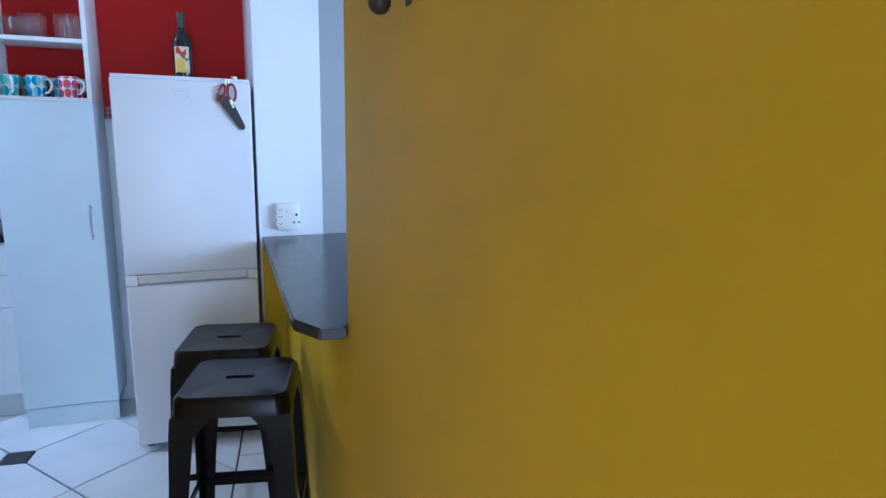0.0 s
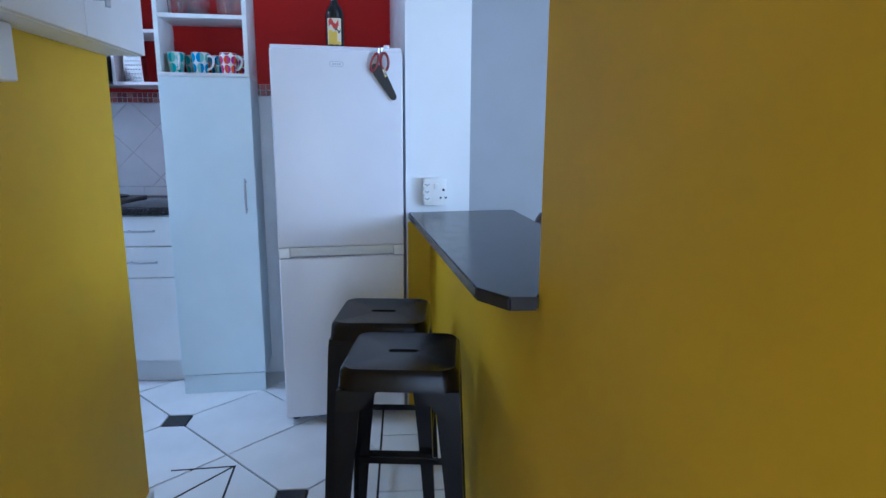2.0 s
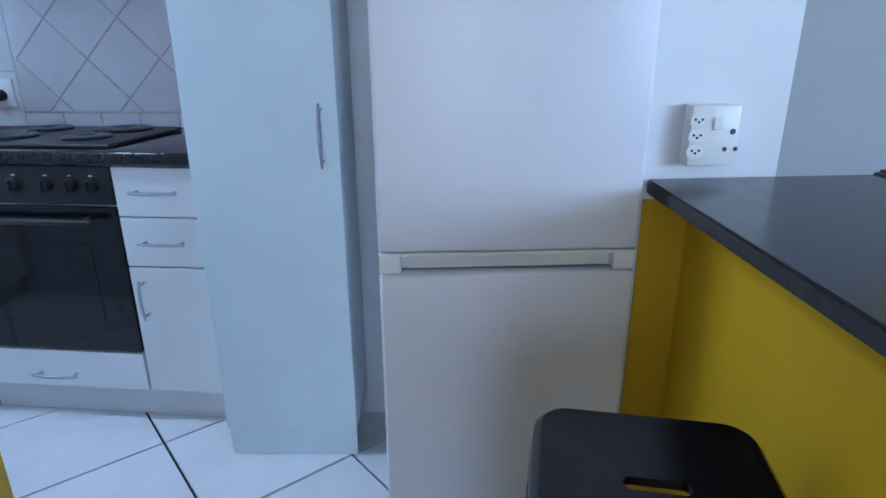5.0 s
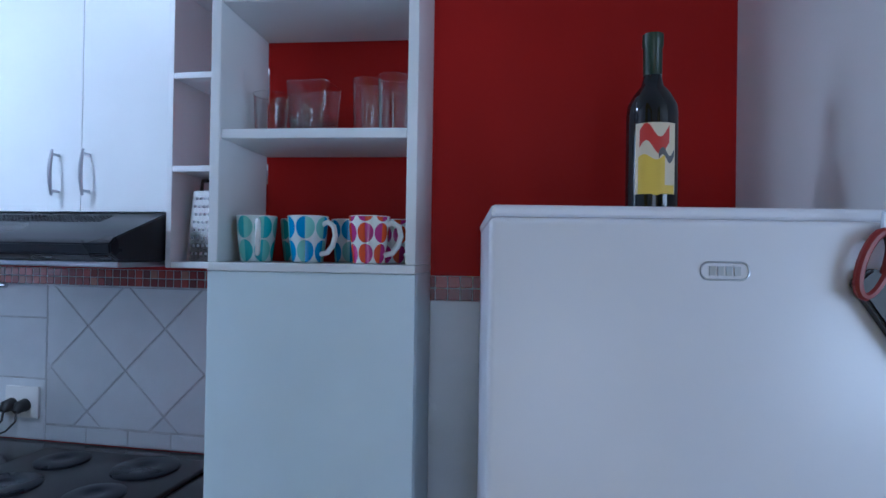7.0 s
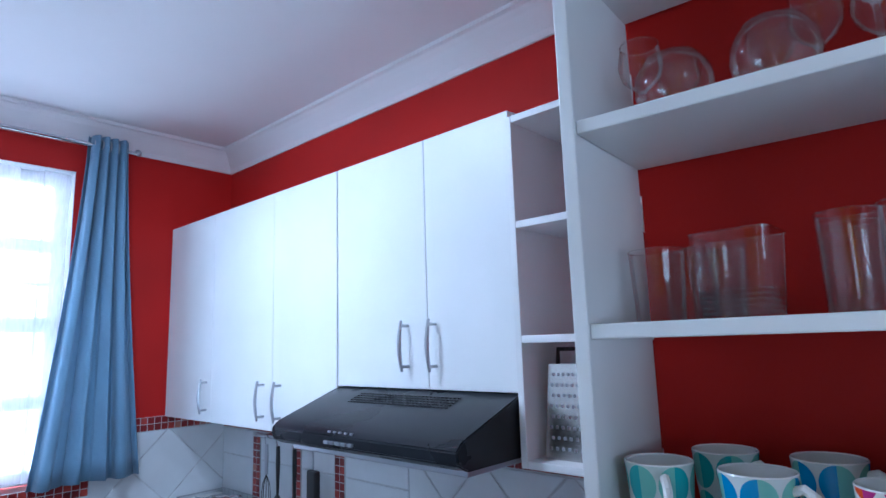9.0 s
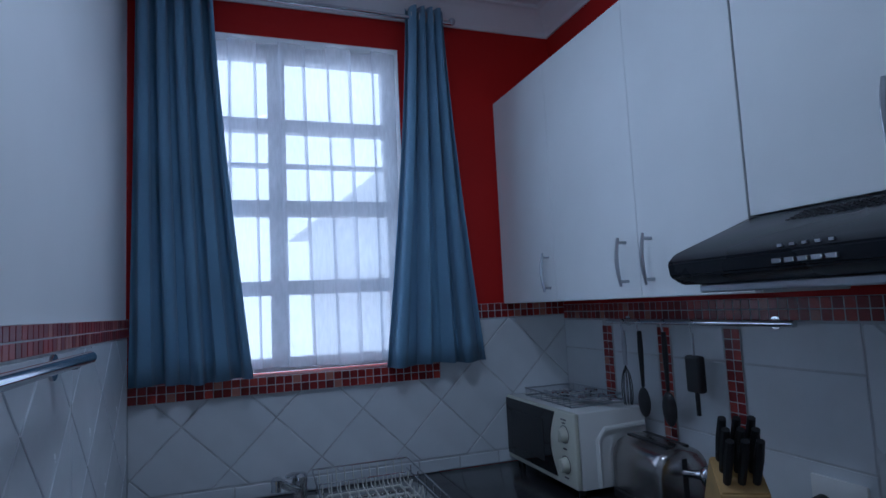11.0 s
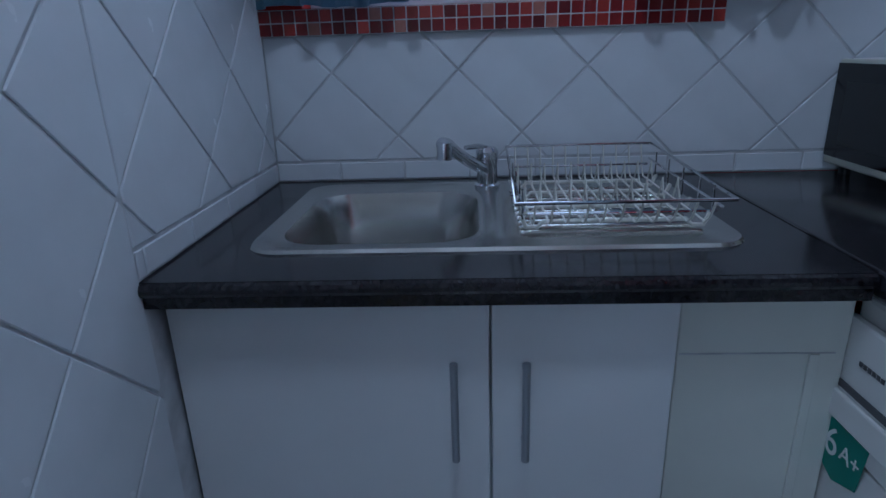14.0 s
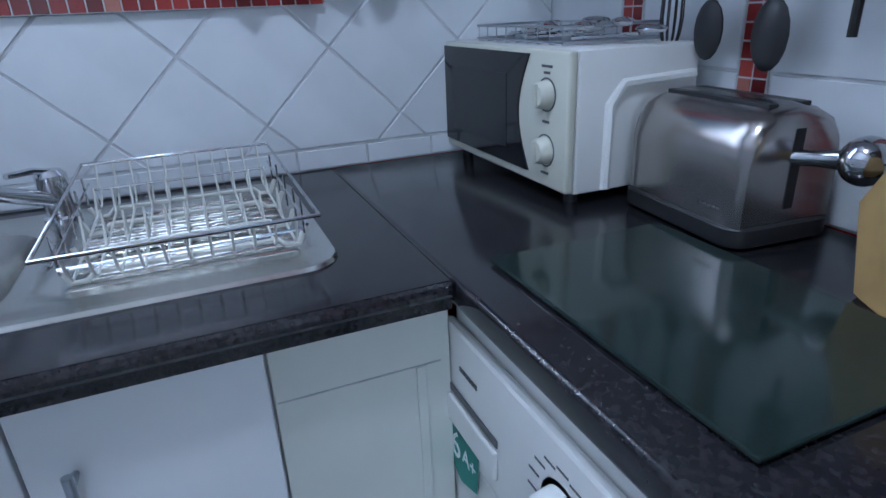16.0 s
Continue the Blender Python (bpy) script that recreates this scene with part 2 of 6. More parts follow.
BOARDGL = mat("green_tinted_glass", (0.016, 0.028, 0.025), 0.12, var=0.1, scale=12)
BOTTLE = mat("dark_bottle_glass", (0.008, 0.010, 0.012), 0.06, var=0.1, rvar=0.03)
GREENCAP = mat("green_foil", (0.010, 0.034, 0.016), 0.35, var=0.2)
WOODB = mat("pale_beech", (0.52, 0.34, 0.13), 0.5, var=0.2, scale=18, bump=0.1, bscale=120)
LBL_Y = mat("yellow_print", (0.75, 0.52, 0.06), 0.5)
LBL_R = mat("red_print", (0.50, 0.03, 0.02), 0.5)
LBL_C = mat("cream_print", (0.72, 0.62, 0.45), 0.5)
LBL_G = mat("green_print", (0.005, 0.22, 0.17), 0.45)
INK = mat("grey_print", (0.10, 0.10, 0.11), 0.5)
INKW = mat("white_print", (0.8, 0.82, 0.82), 0.5)
SCRED = mat("red_handle_plastic", (0.24, 0.022, 0.022), 0.4)
BROWN = mat("dark_brown_leatherette", (0.030, 0.018, 0.016), 0.4, var=0.2, bump=0.3, bscale=150)
GROUNDM = mat("pale_paving", (0.35, 0.34, 0.32), 0.9, var=0.2)
FRAMEW = mat("white_window_paint", (0.78, 0.79, 0.80), 0.4, var=0.05)
MUG_T = dots_mat("mug_teal_print", (0.58, 0.70, 0.68), (0.05, 0.40, 0.42), (0.20, 0.55, 0.48), 6, 2.0, 0.2)
MUG_B = dots_mat("mug_blue_print", (0.64, 0.72, 0.72), (0.02, 0.28, 0.60), (0.22, 0.55, 0.50), 6, 2.0, 0.5)
MUG_R = dots_mat("mug_red_print", (0.80, 0.78, 0.76), (0.45, 0.03, 0.20), (0.66, 0.08, 0.02), 7, 2.3, 0.0)
for dull in (YELLOW, RED, STOOLM, HOODBLK):
    dull.node_tree.nodes["Principled BSDF"].inputs["Specular IOR Level"].default_value = 0.25
MUGW = mat("white_glaze", (0.80, 0.81, 0.80), 0.12, var=0.03)

# ---- mesh helpers ----


def mesh_from(bm, name, material, smooth=False):
    me = bpy.data.meshes.new(name)
    bm.normal_update()
    bm.to_mesh(me)
    bm.free()
    for mm in (material if isinstance(material, (list, tuple)) else [material]):
        me.materials.append(mm)
    if smooth:
        for f in me.polygons:
            f.use_smooth = True
        me.set_sharp_from_angle(angle=radians(40))
    return me


def bm_box(bm, lo, hi, bevel=0.0, seg=2):
    lo, hi = Vector(lo), Vector(hi)
    r = bmesh.ops.create_cube(bm, size=1)
    c, s = (lo + hi) / 2, hi - lo
    for v in r["verts"]:
        v.co = Vector((c[i] + v.co[i] * s[i] for i in range(3)))
    if bevel:
        es = list({e for v in r["verts"] for e in v.link_edges})
        bmesh.ops.bevel(bm, geom=es, offset=min(bevel, min(s) * 0.45), segments=seg, affect="EDGES", profile=0.5)


def bm_prism(bm, pts, axis, a, b):
    """Extrudes a flat outline along an axis: pts are the two other coordinates in order."""
    def put(p, h):
        q = list(p)
        q.insert(axis, h)
        return bm.verts.new(q)
    lo, hi = [put(p, a) for p in pts], [put(p, b) for p in pts]
    n = len(pts)
    bm.faces.new(lo), bm.faces.new(hi[::-1])
    for i in range(n):
        bm.faces.new((lo[i], hi[i], hi[(i + 1) % n], lo[(i + 1) % n]))
    bmesh.ops.recalc_face_normals(bm, faces=bm.faces)


def bm_tube(bm, pts, r, seg=8, closed=False):
    """A round rod along a line of points."""
    pts = [Vector(p) for p in pts]
    n = len(pts)
    rings, up = [], None
    for i, p in enumerate(pts):
        if closed:
            d = pts[(i + 1) % n] - pts[i - 1]
        else:
            d = pts[min(i + 1, n - 1)] - pts[max(i - 1, 0)]
        d.normalize()
        if up is None:
            up = d.orthogonal().normalized()
        up = (up - d * up.dot(d)).normalized()
        side = d.cross(up)
        rr = r[i] if isinstance(r, (list, tuple)) else r
        rings.append([bm.verts.new(p + rr * (math.cos(k * math.tau / seg) * up + math.sin(k * math.tau / seg) * side)) for k in range(seg)])
    for i in range(n if closed else n - 1):
        a, b = rings[i], rings[(i + 1) % n]
        for k in range(seg):
            bm.faces.new((a[k], a[(k + 1) % seg], b[(k + 1) % seg], b[k]))
    if not closed:
        bm.faces.new(rings[0][::-1]), bm.faces.new(rings[-1])


def bm_lathe(bm, prof, seg=28, c=(0, 0, 0)):
    """Turns an outline (radius, height) about a vertical axis."""
    rings = []
    for r, z in prof:
        if r < 1e-5:
            rings.append([bm.verts.new((c[0], c[1], c[2] + z))])
        else:
            rings.append([bm.verts.new((c[0] + r * math.cos(k * math.tau / seg), c[1] + r * math.sin(k * math.tau / seg), c[2] + z)) for k in range(seg)])
    for a, b in zip(rings, rings[1:]):
        for k in range(seg):
            j = (k + 1) % seg
            if len(a) == 1 and len(b) > 1:
                bm.faces.new((a[0], b[j], b[k]))
            elif len(b) == 1 and len(a) > 1:
                bm.faces.new((a[k], a[j], b[0]))
            elif len(a) > 1:
                bm.faces.new((a[k], a[j], b[j], b[k]))


def rounded(x0, y0, x1, y1, r, n=6):
    out = []
    for cx, cy, a0 in ((x1 - r, y1 - r, 0), (x0 + r, y1 - r, 90), (x0 + r, y0 + r, 180), (x1 - r, y0 + r, 270)):
        for k in range(n + 1):
            a = radians(a0 + 90 * k / n)
            out.append((cx + r * math.cos(a), cy + r * math.sin(a)))
    return out


class Thing:
    """A thing made of parts: an Empty at its base, parts given in world metres."""

    def __init__(self, name, base, label, category, group="", kind=""):
        self.base = Vector(base)
        self.ob = new(name)
        self.ob.location = self.base
        self.ob.empty_display_size = 0.05
        tagged(self.ob, label, category, group, kind)

    def part(self, name, bm, material, smooth=False, parent=None, label="", at=None):
        origin = Vector(at) if at is not None else self.base
        bmesh.ops.translate(bm, vec=-origin, verts=bm.verts)
        ob = new(name, mesh_from(bm, name, material, smooth))
        ob.parent = parent or self.ob
        po = self.base if parent is None else Vector(parent["origin"])
        ob.location = origin - po
        ob["origin"] = origin[:]
        if label:
            ob["label"] = label
        return ob

    def box(self, name, lo, hi, material, bevel=0.002, parent=None, label=""):
        bm = bmesh.new()
        bm_box(bm, lo, hi, bevel)
        return self.part(name, bm, material, parent=parent, label=label)

    def tube(self, name, pts, r, material, seg=8, parent=None, label="", closed=False):
        bm = bmesh.new()
        bm_tube(bm, pts, r, seg, closed)
        return self.part(name, bm, material, True, parent, label)


def solid(name, boxes, material, label="", category="", kind="structure", bevel=0.0):
    """One mesh made of boxes."""
    bm = bmesh.new()
    for lo, hi in boxes:
        bm_box(bm, lo, hi, bevel)
    ob = new(name, mesh_from(bm, name, material))
    return tagged(ob, label, category, kind=kind)


def lettering(thing, words, size, m, material, name="lettering"):
    """Raised writing in the built-in font."""
    cu = bpy.data.curves.new("lettering_curve", "FONT")
    cu.body, cu.size, cu.extrude, cu.align_x, cu.align_y = words, size, 0.0004, "CENTER", "CENTER"
    tmp = new("lettering_tmp", cu)
    dg = bpy.context.evaluated_depsgraph_get()
    me = bpy.data.meshes.new_from_object(tmp.evaluated_get(dg))
    bpy.data.objects.remove(tmp)
    me.materials.clear()
    me.materials.append(material)
    ob = new(name, me)
    ob.parent = thing.ob
    ob.matrix_local = Matrix.Translation(-thing.base) @ m
    return ob


# ---- the plan ----
TOP = 0.90                            # worktop


def hall_x(y):
    """The slanting yellow wall beside the hall."""
    return 0.74 - 0.12 * (y - 0.91)


# ---- floor, walls, ceiling ----
solid("floor", [((-3.0, -2.6, -0.12), (4.0, 5.4, -0.008))], FGROUT, "dark grouted floor bed under white tiles", "floor")
bm = bmesh.new()
bm_box(bm, (-3.0, -2.6, ZC), (4.0, 5.4, ZC + 0.1))
tagged(new("ceiling", mesh_from(bm, "ceiling", CEIL)), "plain white painted ceiling", "ceiling", kind="structure")

W0, W1, V0, V1 = 1.70, 2.50, 1.285, 2.44   # window opening
solid("wall_west", [((XW - 0.2, YS - 0.2, 0), (XW, W0, ZC)), ((XW - 0.2, W1, 0), (XW, YN + 0.2, ZC)),
                    ((XW - 0.2, W0, 0), (XW, W1, V0 - 0.012)), ((XW - 0.2, W0, V1), (XW, W1, ZC))], RED,
      "red painted kitchen wall with a window", "wall")
solid("wall_north", [((XW, YN, 0), (0.475, YN + 0.2, ZC))], RED, "red painted kitchen wall behind cabinets", "wall")
solid("wall_south", [((XW, 1.455, 0), (-0.505, YS, ZC))], WHITE, "white kitchen wall above mosaic and tiles", "wall")
bm = bmesh.new()
bm_prism(bm, [(-0.344, 1.451), (-0.425, 1.602), (-0.50, 1.602), (-0.50, 1.45), (-0.35, -2.4), (-0.19, -2.4)], 2, 0, ZC)
tagged(new("wall_hall_west", mesh_from(bm, "wall_hall_west", YELLOW)), "yellow painted hall wall beside the kitchen opening", "wall", kind="structure")
# the east side stands seven degrees askew to the rest
bm = bmesh.new()
bm_prism(bm, [(0.471, 2.263), (0.751, 2.312), (0.751, 3.5), (0.312, 3.5)], 2, 0, ZC)
tagged(new("wall_stub", mesh_from(bm, "wall_stub", WHITE)), "white wall end with a socket above the breakfast bar", "wall", kind="structure")
bm = bmesh.new()
bm_prism(bm, [(0.478, 2.2605), (0.70, 2.2992), (0.70, 2.3022), (0.4775, 2.2633)], 2, 0, 0.872)
tagged(new("wall_stub_lower", mesh_from(bm, "wall_stub_lower", YELLOW)), "yellow painted wall below the breakfast bar", "wall", kind="structure")
bm = bmesh.new()
bm_prism(bm, [(-0.607, 2.692), (0.40, 2.815), (0.33, 3.139), (-0.607, 3.139)], 2, 0, ZC)
tagged(new("wall_north_step", mesh_from(bm, "wall_north_step", RED)), "red painted wall step behind the fridge", "wall", kind="structure")
bm = bmesh.new()
bm_prism(bm, [(hall_x(0.91), 0.91), (hall_x(0.91) + 0.16, 0.93), (hall_x(-2.4) + 0.16, -2.4), (hall_x(-2.4), -2.4)], 2, 0, ZC)
tagged(new("wall_hall_east", mesh_from(bm, "wall_hall_east", YELLOW)), "plain yellow painted hall wall", "wall", kind="structure")
bm = bmesh.new()
bm_prism(bm, [(hall_x(2.287), 2.287), (hall_x(2.308) + 0.12, 2.308), (hall_x(0.91) + 0.12, 0.932), (hall_x(0.91) + 0.002, 0.912)], 2, 0, 0.872)
tagged(new("wall_pony", mesh_from(bm, "wall_pony", YELLOW)), "low yellow wall carrying the breakfast bar", "wall", kind="structure")
# out of view; its opening is added to hold the hall fill lamp
solid("wall_hall_back", [((-2.6, -2.6, 0), (-0.1, -2.4, ZC)), ((1.08, -2.6, 0), (4.0, -2.4, ZC)), ((-0.1, -2.6, 2.1), (1.08, -2.4, ZC))], WHITE, "unseen white hall wall with an opening added for the fill lamp", "wall")
solid("wall_hall_end", [((-2.8, -2.4, 0), (-2.6, 1.43, ZC))], WHITE, "plain white wall closing the hall", "wall")
# greyer base colour than the other plain walls
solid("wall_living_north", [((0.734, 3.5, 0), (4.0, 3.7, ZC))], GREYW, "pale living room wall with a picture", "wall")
solid("wall_living_east", [((3.6, -2.4, 0), (3.8, -0.9, ZC)), ((3.6, 1.3, 0), (3.8, 3.5, ZC)), ((3.6, -0.9, 0), (3.8, 1.3, 0.7)), ((3.6, -0.9, 2.35), (3.8, 1.3, ZC))],
      WHITE, "plain living room wall with a window", "wall")
bm = bmesh.new()
bm_prism(bm, [(-0.343, 1.455), (-0.332, 1.456), (-0.176, -2.4), (-0.189, -2.4)], 2, 0, 0.14)
tagged(new("skirting_hall", mesh_from(bm, "skirting_hall", FRAMEW)), "white skirting along the yellow wall", "skirting", kind="structure")
bm = bmesh.new()
bm_prism(bm, [(-0.30, 2.7260), (0.30, 2.7995), (0.30, 2.8025), (-0.30, 2.7290)], 2, 0, 1.427)
tagged(new("tiling_fridge_wall", mesh_from(bm, "tiling_fridge_wall", TILE)), "white tiled lower wall behind the fridge", "tiling", kind="structure")

# cornice: stepped plaster profile round the kitchen
CP = [(0.0, 0.0), (0.006, 0.0), (0.010, 0.012), (0.022, 0.024), (0.040, 0.045), (0.052, 0.054), (0.062, 0.056), (0.062, 0.0645), (0.0, 0.0645)]
zc = ZC - 0.097
bm = bmesh.new()
bm_prism(bm, [(YN - 1.28 * a, zc + 1.5 * b) for a, b in CP], 0, XW, 0.475)
bm_prism(bm, [(YS + 1.28 * a, zc + 1.5 * b) for a, b in CP], 0, XW, -0.505)
bm_prism(bm, [(XW + 1.28 * a, zc + 1.5 * b) for a, b in CP], 1, YS, YN)
tagged(new("cornice", mesh_from(bm, "cornice", CEIL)), "white moulded plaster cornice under the ceiling", "cornice", kind="structure")

bm = bmesh.new()
bm_lathe(bm, [(0, ZC - 0.001), (0.15, ZC - 0.001), (0.15, ZC - 0.030), (0.14, ZC - 0.048), (0.12, ZC - 0.055), (0, ZC - 0.055)], 32, (-1.6, 2.12, 0))
tagged(new("ceiling_lamp", mesh_from(bm, "ceiling_lamp", PLASTIC_W, True)), "round white flush lamp on the kitchen ceiling", "lamp")

# outside the window
solid("ground", [((-60, -60, -0.7), (60, 60, -0.6))], GROUNDM, "pale paved yard outside", "ground")


def backdrop():
    """A plain bright overcast sky beyond the window, and a self-lit house before it."""
    m = bpy.data.materials.new("overcast_sky")
    m.use_nodes = True
    t = m.node_tree
    t.nodes.remove(t.nodes["Principled BSDF"])
    e = t.nodes.new("ShaderNodeEmission")
    n = t.nodes.new("ShaderNodeTexNoise")
    n.inputs["Scale"].default_value = 1.2
    r = t.nodes.new("ShaderNodeValToRGB")
    r.color_ramp.elements[0].color, r.color_ramp.elements[1].color = (0.80, 0.88, 1.0, 1), (1, 1, 1, 1)
    t.links.new(n.outputs[0], r.inputs[0]), t.links.new(r.outputs[0], e.inputs[0])
    e.inputs[1].default_value = 7.0
    t.links.new(e.outputs[0], t.nodes["Material Output"].inputs[0])
    bm = bmesh.new()
    bm_box(bm, (-6.2, -8, -0.6), (-6.0, 13, 9))
    tagged(new("backdrop", mesh_from(bm, "backdrop", m)), "bright white overcast sky outside the window", "sky", kind="structure")
    # the house's daylit brightness is put in as a weaker glow
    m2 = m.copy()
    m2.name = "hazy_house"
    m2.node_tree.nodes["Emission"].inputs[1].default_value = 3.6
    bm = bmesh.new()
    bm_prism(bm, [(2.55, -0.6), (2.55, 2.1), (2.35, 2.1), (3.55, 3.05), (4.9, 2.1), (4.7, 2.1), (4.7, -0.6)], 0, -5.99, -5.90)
    tagged(new("backdrop_house", mesh_from(bm, "backdrop_house", m2)), "pale gabled house outside the window, glowing in place of daylight", "house", kind="structure")


backdrop()

# ---- kitchen units ----


def bow_handle(thing, a, b, out, r=0.0045, parent=None, name="handle"):
    """A bowed bar handle from a to b on two feet, standing out along `out`."""
    a, b, out = Vector(a), Vector(b), Vector(out)
    bm = bmesh.new()
    pts = []
    for k in range(11):
        s = k / 10
        p = a.lerp(b, s) + out * (0.024 + 0.008 * math.sin(math.pi * s))
        pts.append(p)
    bm_tube(bm, pts, [r * (0.8 + 0.4 * math.sin(math.pi * k / 10)) for k in range(11)], 8)
    for s in (0.1, 0.9):
        q = a.lerp(b, s)
        bm_tube(bm, [q, q + out * 0.027], r * 0.9, 8)
    return thing.part(name, bm, SATIN, True, parent, label="satin metal handle")


def bar_handle(thing, a, b, out, parent=None):
    a, b, out = Vector(a), Vector(b), Vector(out)
    bm = bmesh.new()
    bm_tube(bm, [a + out * 0.03, b + out * 0.03], 0.006, 10)
    for s in (0.12, 0.88):
        q = a.lerp(b, s)
        bm_tube(bm, [q, q + out * 0.03], 0.0045, 8)
    return thing.part("handle", bm, SATIN, True, parent, label="dark satin bar handle")


# worktop of the north run and of the sink run
bm = bmesh.new()
bm_box(bm, (XW + 0.004, 2.588, TOP - 0.038), (-0.628, YN - 0.004, TOP), 0.008, 3)
ob = new("worktop_north", mesh_from(bm, "worktop_north", GRAN, True))
tagged(ob, "glossy black speckled worktop along the cooker wall", "worktop", kind="structure")
SX0, SX1, SY0, SY1 = -2.70, -2.236, 1.705, 2.483
bm = bmesh.new()
for lo, hi in (((SX1 - 0.02, YS + 0.004, TOP - 0.040), (-2.129, 2.586, TOP)), ((XW + 0.004, YS + 0.004, TOP - 0.040), (SX0 + 0.02, 2.586, TOP)),
               ((SX0 + 0.02, YS + 0.004, TOP - 0.040), (SX1 - 0.02, SY0 + 0.02, TOP)), ((SX0 + 0.02, 2.09, TOP - 0.040), (SX1 - 0.02, 2.586, TOP - 0.012))):
    bm_box(bm, lo, hi)
bm_box(bm, (SX0 + 0.02, SY1 - 0.02, TOP - 0.0115), (SX1 - 0.02, 2.586, TOP))
bm_tube(bm, [(-2.1305, YS + 0.006, TOP - 0.012), (-2.1305, 2.584, TOP - 0.012)], 0.0115, 12)
bm_box(bm, (XW + 0.006, 2.5855, TOP - 0.03), (-2.131, 2.5885, TOP + 0.0012))
ob = new("worktop_sink", mesh_from(bm, "worktop_sink", GRAN))
tagged(ob, "glossy black speckled worktop round the sink", "worktop", kind="structure")


def sink_cabinet():
    th = Thing("sink_cabinet", (-2.45, 2.1, 0), "white melamine sink base cabinet with two doors", "cabinet")
    th.box("carcass", (-2.74, 1.62, 0.10), (-2.188, 2.585, 0.70), MELA)
    th.box("rail", (-2.20, 1.62, 0.70), (-2.188, 2.585, 0.858), MELA)
    th.box("plinth", (-2.23, 1.61, 0.0), (-2.215, 2.585, 0.10), MELA)
    for y0, y1, hy in ((1.612, 2.085, 2.033), (2.089, 2.355, 2.137)):
        d = th.box("door", (-2.184, y0, 0.11), (-2.166, y1, 0.857), MELA, 0.002)
        bar_handle(th, (-2.166, hy, 0.60), (-2.166, hy, 0.766), (1, 0, 0), d)
    th.box("panel", (-2.192, 2.359, 0.11), (-2.176, 2.600, 0.857), OLDWHITE, 0.002, label="yellowed white fixed panel")
    th.box("panel_stile", (-2.1755, 2.548, 0.11), (-2.1715, 2.562, 0.757), OLDWHITE, 0.001)
    th.box("panel_line", (-2.1757, 2.362, 0.7565), (-2.1745, 2.585, 0.7585), GROUT, 0.0)


sink_cabinet()


def sink():
    th = Thing("sink", (-2.47, 2.09, TOP), "stainless steel sink with one bowl and a drainer", "sink")
    bm = bmesh.new()
    z = TOP + 0.003
    outer = rounded(SX0, SY0, SX1, SY1, 0.055, 6)
    bx0, bx1, by0, by1 = -2.625, -2.285, 1.745, 2.072
    # three nested loops about the bowl, one deck filled round bowl and drainer
    def ring(pts, zz):
        return [bm.verts.new((x, y, zz)) for x, y in pts]
    def skin(a, b):
        n = len(a)
        for i in range(n):
            bm.faces.new((a[i], a[(i + 1) % n], b[(i + 1) % n], b[i]))
    o0 = ring(outer, TOP + 0.0005)
    o1 = ring(rounded(SX0 + 0.004, SY0 + 0.004, SX1 - 0.004, SY1 - 0.004, 0.052, 6), z + 0.003)
    o2 = ring(rounded(SX0 + 0.014, SY0 + 0.014, SX1 - 0.014, SY1 - 0.014, 0.045, 6), z)
    skin(o0, o1), skin(o1, o2)
    b0 = ring(rounded(bx0 - 0.012, by0 - 0.012, bx1 + 0.012, by1 + 0.012, 0.085, 6), z)
    b1 = ring(rounded(bx0 - 0.004, by0 - 0.004, bx1 + 0.004, by1 + 0.004, 0.08, 6), z - 0.004)
    b2 = ring(rounded(bx0 + 0.006, by0 + 0.006, bx1 - 0.006, by1 - 0.006, 0.075, 6), z - 0.03)
    b3 = ring(rounded(bx0 + 0.02, by0 + 0.02, bx1 - 0.02, by1 - 0.02, 0.07, 6), z - 0.13)
    b4 = ring(rounded(bx0 + 0.05, by0 + 0.05, bx1 - 0.05, by1 - 0.05, 0.06, 6), z - 0.15)
    b5 = ring(rounded(-2.50, 1.86, -2.41, 1.95, 0.044, 6), z - 0.156)
    for a, b in ((b0, b1), (b1, b2), (b2, b3), (b3, b4), (b4, b5)):
        skin(a, b)
    bm.faces.new(b5)
    d0 = ring(rounded(-2.655, 2.125, -2.29, 2.455, 0.04, 6), z)
    d1 = ring(rounded(-2.645, 2.135, -2.30, 2.445, 0.035, 6), z - 0.004)
    skin(d0, d1)
    # deck between rim, bowl and drainer
    es = []
    for lp in (o2, b0, d0):
        for i in range(len(lp)):
            e = bm.edges.get((lp[i], lp[(i + 1) % len(lp)]))
            es.append(e)
    bmesh.ops.triangle_fill(bm, use_beauty=True, use_dissolve=False, edges=es)
    # drainer floor, with raised ribs on it
    bm.faces.new(d1)
    bmesh.ops.recalc_face_normals(bm, faces=bm.faces)
    for f in bm.faces:
        if f.normal.z < -0.5:
            f.normal_flip()
    deck = th.part("deck", bm, STEEL, True)
    bm = bmesh.new()
    for k in range(11):
        x = -2.625 + k * 0.030
        bm_tube(bm, [(x, 2.145, z - 0.0045), (x, 2.15, z - 0.002), (x, 2.43, z - 0.002), (x, 2.435, z - 0.0045)], 0.0042, 8)
    th.part("drainer_ribs", bm, STEEL, True)
    bm = bmesh.new()
    bm_lathe(bm, [(0, 0), (0.036, 0), (0.040, 0.003), (0.030, 0.006), (0, 0.002)], 24, (-2.455, 1.905, z - 0.156))
    th.part("drain", bm, CHROME, True)


sink()


